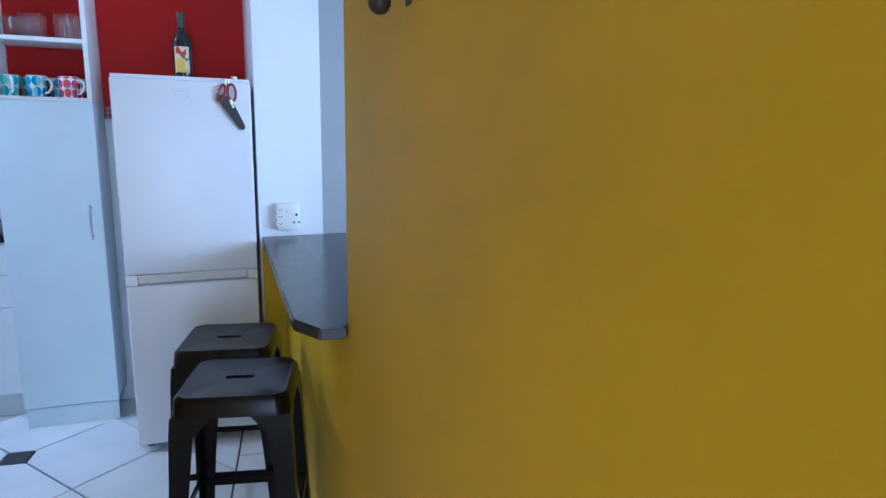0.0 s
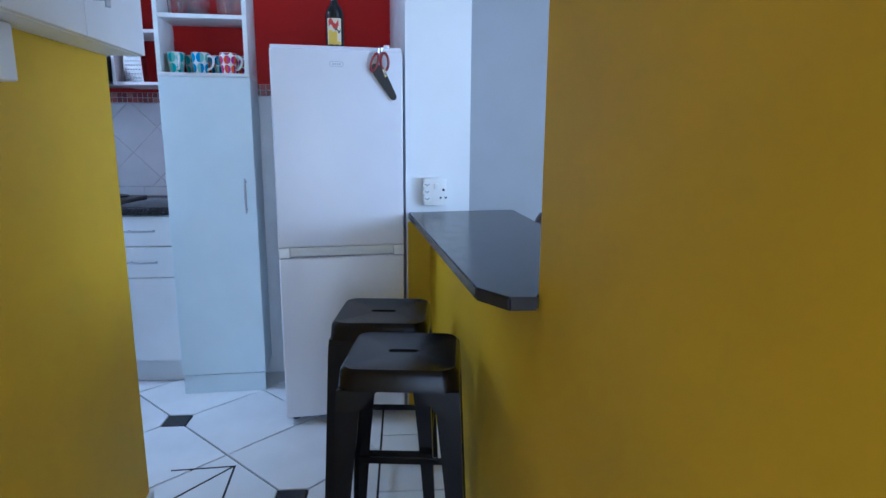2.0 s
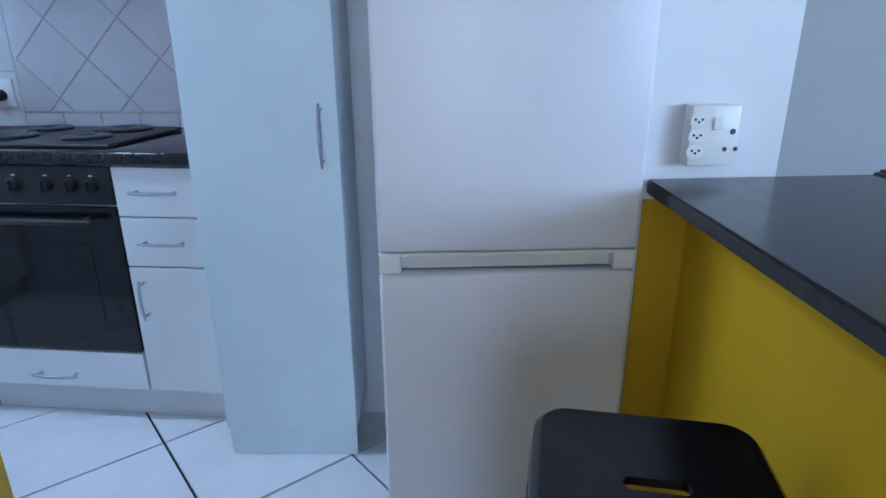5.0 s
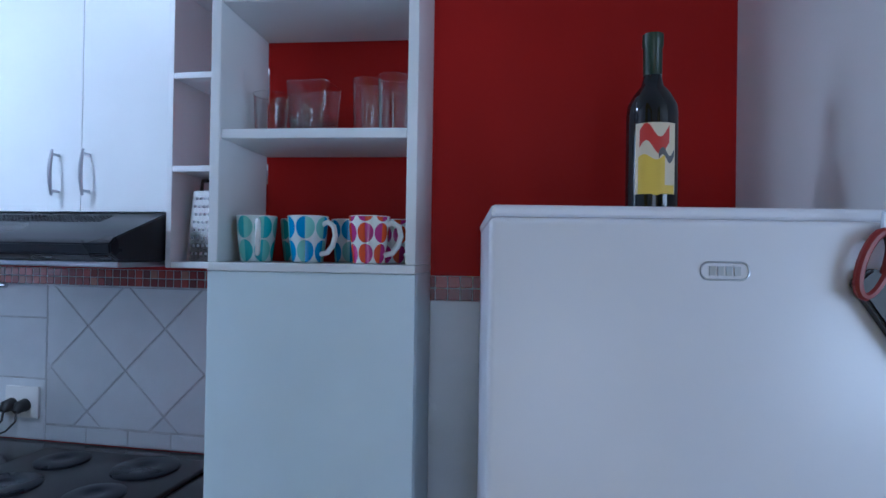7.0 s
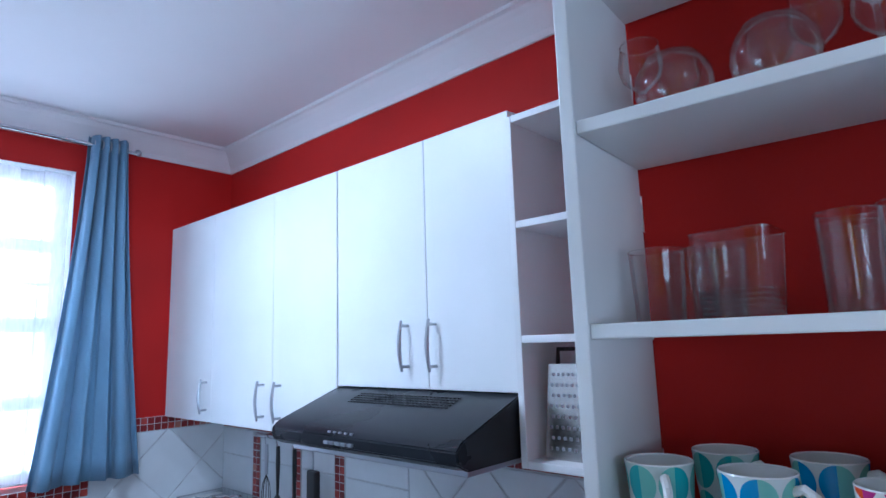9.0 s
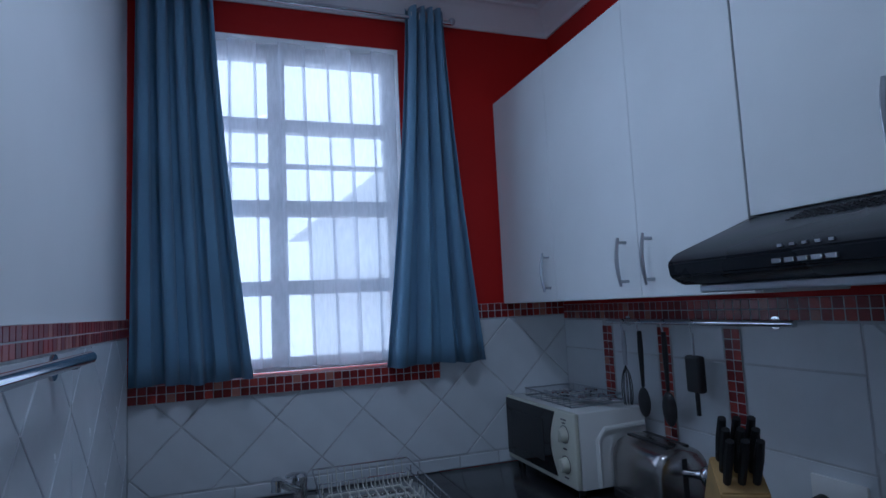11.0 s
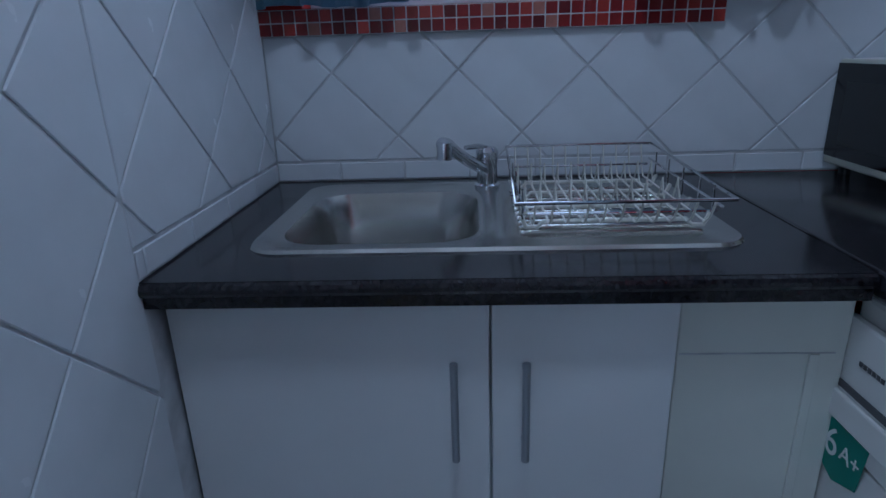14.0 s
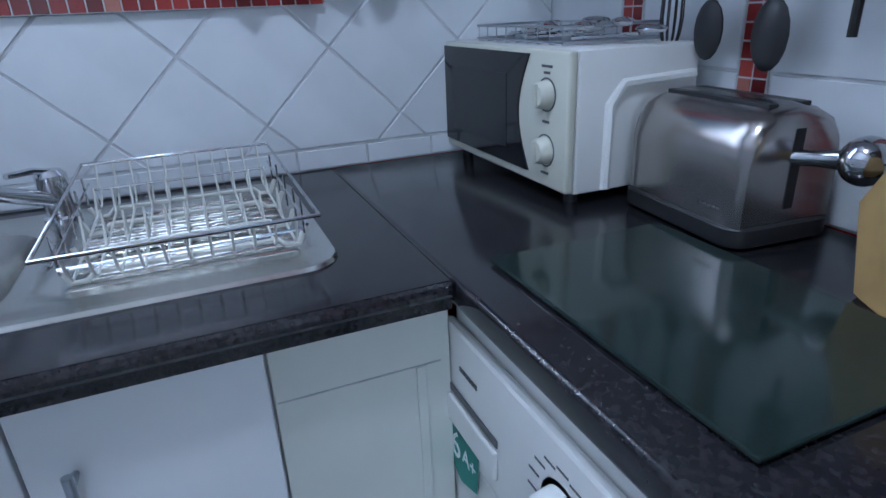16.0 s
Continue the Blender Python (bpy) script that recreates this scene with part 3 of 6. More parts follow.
def tap():
    bx, by = -2.648, 2.098
    th = Thing("mixer_tap", (bx, by, TOP + 0.003), "chrome single-lever mixer tap with a long spout", "tap")
    bm = bmesh.new()
    bm_lathe(bm, [(0, 0), (0.027, 0), (0.027, 0.008), (0.022, 0.012), (0.0215, 0.055), (0.024, 0.060), (0.024, 0.080), (0.017, 0.088), (0, 0.090)], 24, (bx, by, TOP + 0.003))
    th.part("body", bm, CHROME, True)
    bm = bmesh.new()
    tip = Vector((-2.43, 2.014, 1.028))
    a = Vector((bx + 0.012, by - 0.006, TOP + 0.045))
    d = (tip - a)
    pts = [a, a + d * 0.25, a + d * 0.5, a + d * 0.75 + Vector((0, 0, 0.004)), a + d * 0.9 + Vector((0, 0, 0.008)), tip + Vector((0, 0, 0.004))]
    bm_tube(bm, pts, [0.013, 0.0125, 0.0115, 0.0115, 0.0125, 0.013], 12)
    bm_tube(bm, [tip + Vector((-0.006, 0.003, 0.006)), tip + Vector((-0.004, 0.002, -0.024))], 0.0135, 14)
    th.part("spout", bm, CHROME, True)
    bm = bmesh.new()
    bm_tube(bm, [(bx, by, 0.987), (bx + 0.02, by - 0.02, 0.996), (bx + 0.06, by - 0.045, 1.000)], [0.007, 0.006, 0.005], 8)
    th.part("lever", bm, CHROME, True)


tap()


def dish_rack():
    th = Thing("dish_rack", (-2.47, 2.30, TOP + 0.004), "chrome wire dish rack with white coated feet, empty, on the drainer", "dish rack")
    y0, y1, xb, xf = 2.14, 2.45, -2.68, -2.27
    zt = 0.976
    bm = bmesh.new()
    bm_tube(bm, [(xb, y0, zt + 0.01), (xb, y1, zt + 0.01), (xf, y1 + 0.01, zt - 0.012), (xf, y0 - 0.01, zt - 0.012)], 0.0030, 8, closed=True)
    bm_tube(bm, [(xb + 0.02, y0 + 0.01, 0.945), (xb + 0.02, y1 - 0.01, 0.945)], 0.0022, 6)
    bm_tube(bm, [(xf - 0.02, y0 + 0.01, 0.942), (xf - 0.02, y1 - 0.01, 0.942)], 0.0022, 6)
    for yy in (y0 + 0.005, y1 - 0.005):
        bm_tube(bm, [(xb + 0.012, yy, 0.955), (xf - 0.012, yy, 0.95)], 0.0022, 6)
        for xx in (-2.62, -2.54, -2.46, -2.38, -2.32):
            bm_tube(bm, [(xx, yy, zt), (xx, yy, 0.925)], 0.0018, 6)
    th.part("frame", bm, CHROME, True)
    bm = bmesh.new()
    n = 11
    for k in range(n):
        y = y0 + 0.02 + k * (y1 - y0 - 0.04) / (n - 1)
        bm_tube(bm, [(xb, y, zt + 0.008), (xb + 0.015, y, 0.935), (xb + 0.03, y, 0.921), (-2.48, y, 0.921), (xf - 0.035, y, 0.921), (xf - 0.018, y, 0.932), (xf, y, zt - 0.014)], 0.0019, 6)
        for xx in (-2.60, -2.44):
            bm_tube(bm, [(xx - 0.02, y, 0.922), (xx - 0.006, y, 0.945), (xx, y, 0.962), (xx + 0.005, y, 0.945), (xx + 0.02, y, 0.922)], 0.0018, 6)
    th.part("wires", bm, WIREW, True)
    bm = bmesh.new()
    for xx in (-2.62, -2.53, -2.42, -2.33):
        bm_tube(bm, [(xx, y0 + 0.005, 0.925), (xx, y0 + 0.012, 0.908), (xx, y0 + 0.03, 0.908), (xx, y0 + 0.04, 0.918), (xx, y1 - 0.04, 0.918), (xx, y1 - 0.03, 0.908), (xx, y1 - 0.012, 0.908), (xx, y1 - 0.002, 0.93)], 0.0038, 8)
    th.part("feet", bm, WIREW, True, label="white plastic coated feet")


dish_rack()


def washing_machine():
    x0, x1, y0 = -2.195, -1.535, 2.605
    th = Thing("washing_machine", (-1.83, 2.87, 0), "white front-loading washing machine under the worktop", "washing machine")
    th.box("body", (x0, y0 + 0.012, 0.02), (x1, 3.11, 0.845), PLASTIC_W, 0.008)
    th.box("control_panel", (x0, y0 - 0.004, 0.62), (x1, y0 + 0.011, 0.815), PLASTIC_W, 0.008)
    th.box("door_panel", (x0, y0, 0.03), (x1, y0 + 0.011, 0.615), PLASTIC_W, 0.008)
    th.box("detergent_drawer", (x0 + 0.01, y0 - 0.012, 0.655), (x0 + 0.16, y0 - 0.0045, 0.70), PLASTIC_W, 0.004)
    th.box("drawer_grip", (x0 + 0.012, y0 - 0.0065, 0.704), (x0 + 0.158, y0 - 0.0042, 0.716), INK, 0.001, label="dark grip slot")
    bm = bmesh.new()
    bm_prism(bm, [(x0 + 0.004, 0.650), (x0 + 0.105, 0.650), (x0 + 0.096, 0.575), (x0 + 0.045, 0.555), (x0 + 0.004, 0.572)], 1, y0 - 0.0055, y0 - 0.0048)
    th.part("energy_sticker", bm, LBL_G, label="green energy sticker")
    lettering(th, "6", 0.066, pose(x0 + 0.030, y0 - 0.0062, 0.612, 90, 0, 0), INKW, "sticker_figure")
    lettering(th, "A+", 0.036, pose(x0 + 0.074, y0 - 0.0062, 0.612, 90, 0, 0), INKW, "sticker_figure")
    for k in range(6):
        th.box("badge_bar", (x0 + 0.05 + k * 0.009, y0 - 0.0055, 0.754), (x0 + 0.0565 + k * 0.009, y0 - 0.0042, 0.761), INK, 0.0)
    bm = bmesh.new()
    bm_lathe(bm, [(0, 0.026), (0.026, 0.026), (0.030, 0.022), (0.033, 0.0), (0.040, 0.0), (0.040, -0.001)], 28)
    bmesh.ops.rotate(bm, matrix=Euler((radians(90), 0, 0)).to_matrix(), verts=bm.verts)
    bmesh.ops.translate(bm, vec=(-1.90, y0 - 0.004, 0.725), verts=bm.verts)
    th.part("dial", bm, PLASTIC_W, True)
    bm = bmesh.new()
    for k in range(14):
        a = radians(20 + k * 24)
        cx, cz = -1.90 + 0.056 * math.cos(a), 0.725 + 0.056 * math.sin(a)
        bm_box(bm, (cx - 0.010, y0 - 0.005, cz - 0.0012), (cx + 0.010, y0 - 0.0042, cz + 0.0012))
    th.part("dial_print", bm, INK)["kind"] = "stuff"
    th.box("display", (-1.80, y0 - 0.006, 0.71), (-1.72, y0 - 0.0042, 0.745), BLACKGL, 0.001)
    bm = bmesh.new()
    ring_pts = [(-1.83 + 0.19 * math.cos(a * math.tau / 32), y0 - 0.012, 0.36 + 0.19 * math.sin(a * math.tau / 32)) for a in range(32)]
    bm_tube(bm, ring_pts, 0.022, 8, closed=True)
    th.part("door_ring", bm, PLASTIC_W, True)
    bm = bmesh.new()
    bm_lathe(bm, [(0, 0.05), (0.08, 0.045), (0.14, 0.02), (0.175, 0.0)], 28)
    bmesh.ops.rotate(bm, matrix=Euler((radians(90), 0, 0)).to_matrix(), verts=bm.verts)
    bmesh.ops.translate(bm, vec=(-1.83, y0 - 0.004, 0.36), verts=bm.verts)
    th.part("door_glass", bm, BLACKGL, True)


washing_machine()


def oven():
    x0, x1, y0 = -1.53, -0.93, 2.605
    th = Thing("oven", (-1.23, 2.87, 0.12), "black built-in electric oven with knobs under the hob", "oven")
    th.box("body", (x0, y0 + 0.02, 0.12), (x1, 3.11, 0.858), MELA, 0.0)
    th.box("control_panel", (x0, y0, 0.742), (x1, y0 + 0.018, 0.856), BLACK, 0.003)
    th.box("door", (x0, y0 - 0.004, 0.262), (x1, y0 + 0.018, 0.736), BLACKGL, 0.004)
    th.box("window", (x0 + 0.10, y0 - 0.0055, 0.36), (x1 - 0.10, y0 - 0.0042, 0.62), BLACKGL, 0.0, label="dark oven window")
    bm = bmesh.new()
    bm_tube(bm, [(x0 + 0.05, y0 - 0.045, 0.70), (x1 - 0.05, y0 - 0.045, 0.70)], 0.009, 10)
    for xx in (x0 + 0.09, x1 - 0.09):
        bm_tube(bm, [(xx, y0 - 0.002, 0.70), (xx, y0 - 0.045, 0.70)], 0.007, 8)
    th.part("handle", bm, BLACK, True)
    for xx in (-1.42, -1.33, -1.23, -1.13, -1.055, -0.99):
        bm = bmesh.new()
        bm_lathe(bm, [(0, 0.022), (0.016, 0.022), (0.018, 0.018), (0.020, 0.0), (0, 0)], 20)
        bm_box(bm, (-0.004, -0.017, 0.018), (0.004, 0.017, 0.030), 0.002)
        bmesh.ops.rotate(bm, matrix=Euler((radians(90), 0, 0)).to_matrix(), verts=bm.verts)
        bmesh.ops.translate(bm, vec=(xx, y0, 0.80), verts=bm.verts)
        th.part("knob", bm, BLACK, True)
        th.box("knob_mark", (xx - 0.006, y0 - 0.001, 0.826), (xx + 0.006, y0 + 0.001, 0.83), INKW, 0.0)
    d = th.box("warming_drawer", (x0 + 0.003, y0 - 0.002, 0.125), (x1 - 0.003, y0 + 0.016, 0.255), MELA, 0.002, label="white drawer under the oven")
    bow_handle(th, (-1.31, y0 - 0.002, 0.175), (-1.155, y0 - 0.002, 0.175), (0, -1, 0), parent=d)


oven()


def drawer_unit():
    x0, x1, y0 = -0.927, -0.628, 2.605
    th = Thing("drawer_cabinet", (-0.78, 2.87, 0), "white melamine base unit with two drawers and a door", "cabinet")
    th.box("carcass", (x0, y0 + 0.02, 0.12), (x1, 3.11, 0.858), MELA)
    for z0, z1, hz in ((0.710, 0.855, 0.785), (0.555, 0.705, 0.632)):
        d = th.box("drawer", (x0 + 0.002, y0, z0), (x1 - 0.002, y0 + 0.018, z1), MELA)
        bow_handle(th, (-0.868, y0, hz), (-0.725, y0, hz), (0, -1, 0), parent=d)
    d = th.box("door", (x0 + 0.002, y0, 0.125), (x1 - 0.002, y0 + 0.018, 0.550), MELA)
    bow_handle(th, (-0.885, y0, 0.385), (-0.885, y0, 0.515), (0, -1, 0), parent=d)
    th.box("plinth", (-1.53, 2.655, 0), (x1, 2.67, 0.118), MELA)


drawer_unit()


def hob():
    x0, x1, y0, y1 = -1.51, -0.94, 2.64, 3.05
    th = Thing("electric_hob", (-1.22, 2.87, TOP), "black four-plate electric hob set in the worktop", "hob")
    bm = bmesh.new()
    bm_box(bm, (x0, y0, TOP + 0.0005), (x1, y1, TOP + 0.014), 0.008, 3)
    th.part("plate_frame", bm, BLACK, True)
    for cx, cy, r in ((-1.36, 2.76, 0.09), (-1.36, 2.95, 0.072), (-1.09, 2.76, 0.072), (-1.09, 2.95, 0.09)):
        bm = bmesh.new()
        bm_lathe(bm, [(r, 0), (r, 0.007), (r - 0.006, 0.010), (r * 0.35, 0.010), (r * 0.3, 0.008), (0, 0.008)], 32, (cx, cy, TOP + 0.013))
        th.part("hot_plate", bm, HOODBLK, True)


hob()


def tall_cabinet():
    x0, x1, y0 = -0.608, -0.220, 2.465
    th = Thing("tall_cabinet", (-0.41, 2.7, 0), "tall white cupboard with open shelves above its door", "cabinet")
    th.box("carcass", (x0 + 0.004, y0 + 0.02, 0.10), (x1, 2.686, 1.492), MELAB)
    th.box("plinth", (x0 + 0.004, y0 + 0.012, 0.0), (x1 - 0.004, y0 + 0.03, 0.093), MELAB)
    d = th.box("door", (x0, y0, 0.100), (x1, y0 + 0.018, 1.492), MELAB, 0.002)
    bow_handle(th, (-0.262, y0, 0.885), (-0.262, y0, 1.045), (0, -1, 0), parent=d)
    th.box("top_board", (x0, y0 - 0.002, 1.4925), (x1, 2.69, 1.508), MELA)
    th.box("side", (x0, y0, 1.5085), (x0 + 0.019, 2.685, 2.232), MELA)
    th.box("side", (x1 - 0.019, y0, 1.5085), (x1, 2.685, 2.232), MELA)
    for z in (1.737, 1.990):
        th.box("shelf", (x0 + 0.0195, y0 + 0.004, z), (x1 - 0.0195, 2.683, z + 0.018), MELA)
    th.box("shelf", (x0, y0, 2.2325), (x1, 2.685, 2.251), MELA)
    th.ob.matrix_basis = Matrix.Translation((x0, y0, 0)) @ pose(0, 0, 0, 0, 0, 4.5) @ Matrix.Translation((-x0, -y0, 0)) @ Matrix.Translation(th.base)


tall_cabinet()


def narrow_shelf():
    x0, x1, y0 = -0.978, -0.612, 2.858
    th = Thing("narrow_shelf", (-0.8, 3.0, 1.48), "narrow white open wall shelf beside the cupboards", "shelf")
    th.box("side", (x0, y0, 1.482), (x0 + 0.016, YN - 0.002, 2.232), MELA)
    th.box("side", (x1 - 0.016, y0, 1.482), (x1, YN - 0.002, 2.232), MELA)
    for z in (1.482, 1.733, 1.977, 2.216):
        th.box("shelf", (x0 + 0.0165, y0, z), (x1 - 0.0165, YN - 0.002, z + 0.016), MELA)


narrow_shelf()


def grater():
    th = Thing("box_grater", (-0.90, 2.93, 1.498), "steel four-sided grater standing on the narrow shelf", "grater")
    bm = bmesh.new()
    a, b, h = 0.050, 0.036, 0.19
    c = Vector((-0.895, 2.935, 1.4985))
    lo = [bm.verts.new(c + Vector((sx * a, sy * b, 0))) for sx, sy in ((-1, -1), (1, -1), (1, 1), (-1, 1))]
    hi = [bm.verts.new(c + Vector((sx * a * 0.75, sy * b * 0.75, h))) for sx, sy in ((-1, -1), (1, -1), (1, 1), (-1, 1))]
    for i in range(4):
        bm.faces.new((lo[i], lo[(i + 1) % 4], hi[(i + 1) % 4], hi[i]))
    bm.faces.new(hi)
    th.part("body", bm, STEEL)
    bm = bmesh.new()
    for r in range(8):
        for k in range(6):
            w = a * (1 - 0.25 * (r + 0.6) / 9)
            x = c.x + (-0.8 + k * 0.32 + (0.1 if r % 2 else 0)) * w * 0.9
            yy = c.y - b * (1 - 0.25 * (0.02 + r * 0.021) / h)
            bm_box(bm, (x - 0.0032, yy - 0.002, c.z + 0.018 + r * 0.021), (x + 0.0032, yy + 0.001, c.z + 0.025 + r * 0.021), 0.001, 1)
    th.part("teeth", bm, SATIN)
    th.tube("handle", [(c.x - 0.03, c.y, c.z + h), (c.x - 0.028, c.y, c.z + h + 0.03), (c.x + 0.028, c.y, c.z + h + 0.03), (c.x + 0.03, c.y, c.z + h)], 0.005, BLACK)


grater()


def wall_cabinet(x0, x1, z0, splits, handles, hz, label):
    y0 = 2.877
    th = Thing("wall_cabinet", ((x0 + x1) / 2, 3.0, z0), label, "cabinet", "white wall cupboards")
    th.box("carcass", (x0, y0 + 0.0185, z0), (x1, YN - 0.002, 2.258), MELA)
    edges = [x0, *splits, x1]
    for i, (a, b) in enumerate(zip(edges, edges[1:])):
        d = th.box("door", (a + 0.0007, y0, z0 + 0.001), (b - 0.0007, y0 + 0.017, 2.257), MELA, 0.002)
        for hx in handles:
            if a < hx < b:
                bow_handle(th, (hx, y0, hz), (hx, y0, hz + 0.125), (0, -1, 0), parent=d)


wall_cabinet(XW + 0.004, -1.615, 1.478, (-2.37, -1.955), (-2.405, -2.005, -1.905), 1.51, "white melamine wall cupboard with three doors")
wall_cabinet(-1.611, -0.982, 1.628, (-1.252,), (-1.322, -1.226), 1.672, "white melamine wall cupboard above the extractor")


def hood():
    x0, x1 = -1.612, -0.984
    th = Thing("extractor_hood", (-1.3, 3.0, 1.48), "black sloping extractor hood with push buttons", "extractor hood")
    bm = bmesh.new()
    bm_prism(bm, [(YN - 0.004, 1.50), (2.70, 1.50), (2.672, 1.515), (2.668, 1.54), (2.685, 1.556), (2.876, 1.626), (YN - 0.004, 1.626)], 0, x0, x1)
    bmesh.ops.bevel(bm, geom=list(bm.edges), offset=0.003, segments=2, affect="EDGES")
    th.part("shell", bm, HOODBLK, True)
    bm = bmesh.new()
    for k in range(28):
        x = -1.47 + k * 0.0125
        for j in range(5):
            y = 2.80 + j * 0.011
            z = 1.556 + (y - 2.685) * 0.07 / 0.191
            bm_box(bm, (x, y, z - 0.004), (x + 0.007, y + 0.006, z + 0.0026))
    th.part("vent_slots", bm, BLACK)
    bm = bmesh.new()
    for k in range(5):
        bm_box(bm, (-1.385 + k * 0.021, 2.663, 1.522), (-1.369 + k * 0.021, 2.672, 1.529), 0.001, 1)
        bm_box(bm, (-1.380 + k * 0.020, 2.672, 1.546), (-1.372 + k * 0.020, 2.676, 1.550))
    th.part("buttons", bm, SATIN, label="row of pale push buttons")
    bm = bmesh.new()
    bm_box(bm, (x0 + 0.02, 2.72, 1.484), (x1 - 0.02, YN - 0.03, 1.4995), 0.003)
    th.part("filter", bm, SATIN)


hood()


def fridge():
    x0, x1, y0, y1 = -0.052, 0.466, 2.122, 2.60
    th = Thing("fridge_freezer", (0.21, 2.4, 0), "tall white two-door fridge freezer", "fridge")
    th.box("body", (x0 + 0.004, y0 + 0.055, 0.03), (x1 - 0.004, y1, 1.575), FRIDGE, 0.004)
    th.box("top", (x0 + 0.002, y0 + 0.02, 1.572), (x1 - 0.002, y1, 1.587), FRIDGE, 0.005)
    bm = bmesh.new()
    bm_box(bm, (x0, y0, 0.786), (x1, y0 + 0.05, 1.572), 0.008, 3)
    th.part("upper_door", bm, FRIDGE, True)
    bm = bmesh.new()
    bm_box(bm, (x0, y0 + 0.001, 0.035), (x1, y0 + 0.05, 0.739), 0.008, 3)
    th.part("lower_door", bm, FRIDGE, True)
    bm = bmesh.new()
    bm_box(bm, (x0, y0 + 0.003, 0.741), (x0 + 0.045, y0 + 0.05, 0.784), 0.004)
    bm_box(bm, (x1 - 0.045, y0 + 0.003, 0.741), (x1, y0 + 0.05, 0.784), 0.004)
    bm_box(bm, (x0 + 0.045, y0 + 0.004, 0.776), (x1 - 0.045, y0 + 0.05, 0.784), 0.002)
    bm_box(bm, (x0 + 0.045, y0 + 0.032, 0.743), (x1 - 0.045, y0 + 0.05, 0.776))
    th.part("grip_strip", bm, PLASTIC_W)
    bm = bmesh.new()
    for fx in (x0 + 0.04, x1 - 0.04):
        for fy in (y0 + 0.08, y1 - 0.05):
            bm_tube(bm, [(fx, fy, 0.0), (fx, fy, 0.032)], 0.018, 12)
    feet = th.part("feet", bm, BLACK, True)
    feet["kind"] = "stuff"
    bm = bmesh.new()
    ring = [(0.203 + px, y0 - 0.0005, 1.516 + pz) for px, pz in rounded(-0.026, -0.0095, 0.026, 0.0095, 0.0092, 5)]
    bm_tube(bm, ring, 0.0012, 6, closed=True)
    for k in range(4):
        bm_box(bm, (0.186 + k * 0.009, y0 - 0.0012, 1.511), (0.1925 + k * 0.009, y0 + 0.0005, 1.521))
    th.part("badge", bm, SATIN, True, label="small oval metal badge")
    bm = bmesh.new()
    bm_tube(bm, [(0.405, y0 + 0.03, 1.586), (0.405, y0 + 0.03, 1.597)], 0.012, 10)
    th.part("hinge_cap", bm, PLASTIC_W, True)
    th.ob.matrix_basis = Matrix.Translation((x0, y0, 0)) @ pose(0, 0, 0, 0, 0, 8.3) @ Matrix.Translation((-x0, -y0, 0)) @ Matrix.Translation(th.base)


fridge()


def bottle():
    c = (0.168, 2.44, 1.5875)
    th = Thing("wine_bottle", c, "dark wine bottle with a bright label standing on the fridge", "bottle")
    bm = bmesh.new()
    bm_lathe(bm, [(0, 0.004), (0.028, 0), (0.0345, 0.004), (0.0355, 0.01), (0.0355, 0.148), (0.034, 0.162), (0.026, 0.178), (0.016, 0.190), (0.0128, 0.202), (0.0122, 0.262), (0.0, 0.263)], 32, c)
    th.part("glass_body", bm, BOTTLE, True)
    bm = bmesh.new()
    bm_lathe(bm, [(0.0130, 0.205), (0.0132, 0.245), (0.0146, 0.247), (0.0146, 0.264), (0.0, 0.2655)], 24, c)
    th.part("capsule", bm, GREENCAP, True, label="green foil capsule")
    # wrapped label, with coloured patches

    def patch(name, a0, a1, z0, z1, r, material, wob=0.0):
        b2 = bmesh.new()
        rows = []
        for k in range(13):
            s = k / 12
            a = radians(a0 + (a1 - a0) * s)
            w = wob * math.sin(s * 7.0)
            rows.append([b2.verts.new((c[0] + r * math.cos(a), c[1] + r * math.sin(a), c[2] + z)) for z in (z0 + w, z1 + w)])
        for p, q in zip(rows, rows[1:]):
            b2.faces.new((p[0], q[0], q[1], p[1]))
        return th.part(name, b2, material, True)
    patch("label", 225, 318, 0.034, 0.132, 0.0359, LBL_C)
    patch("label_print", 232, 290, 0.036, 0.085, 0.0361, LBL_Y, 0.004)
    patch("label_print", 235, 300, 0.098, 0.122, 0.0362, LBL_R, 0.010)
    patch("label_print", 276, 314, 0.082, 0.092, 0.0363, INK, 0.006)
    patch("label_print", 232, 314, 0.034, 0.046, 0.0364, LBL_Y)
    th.ob.scale = (1.1, 1.1, 1.1)


bottle()


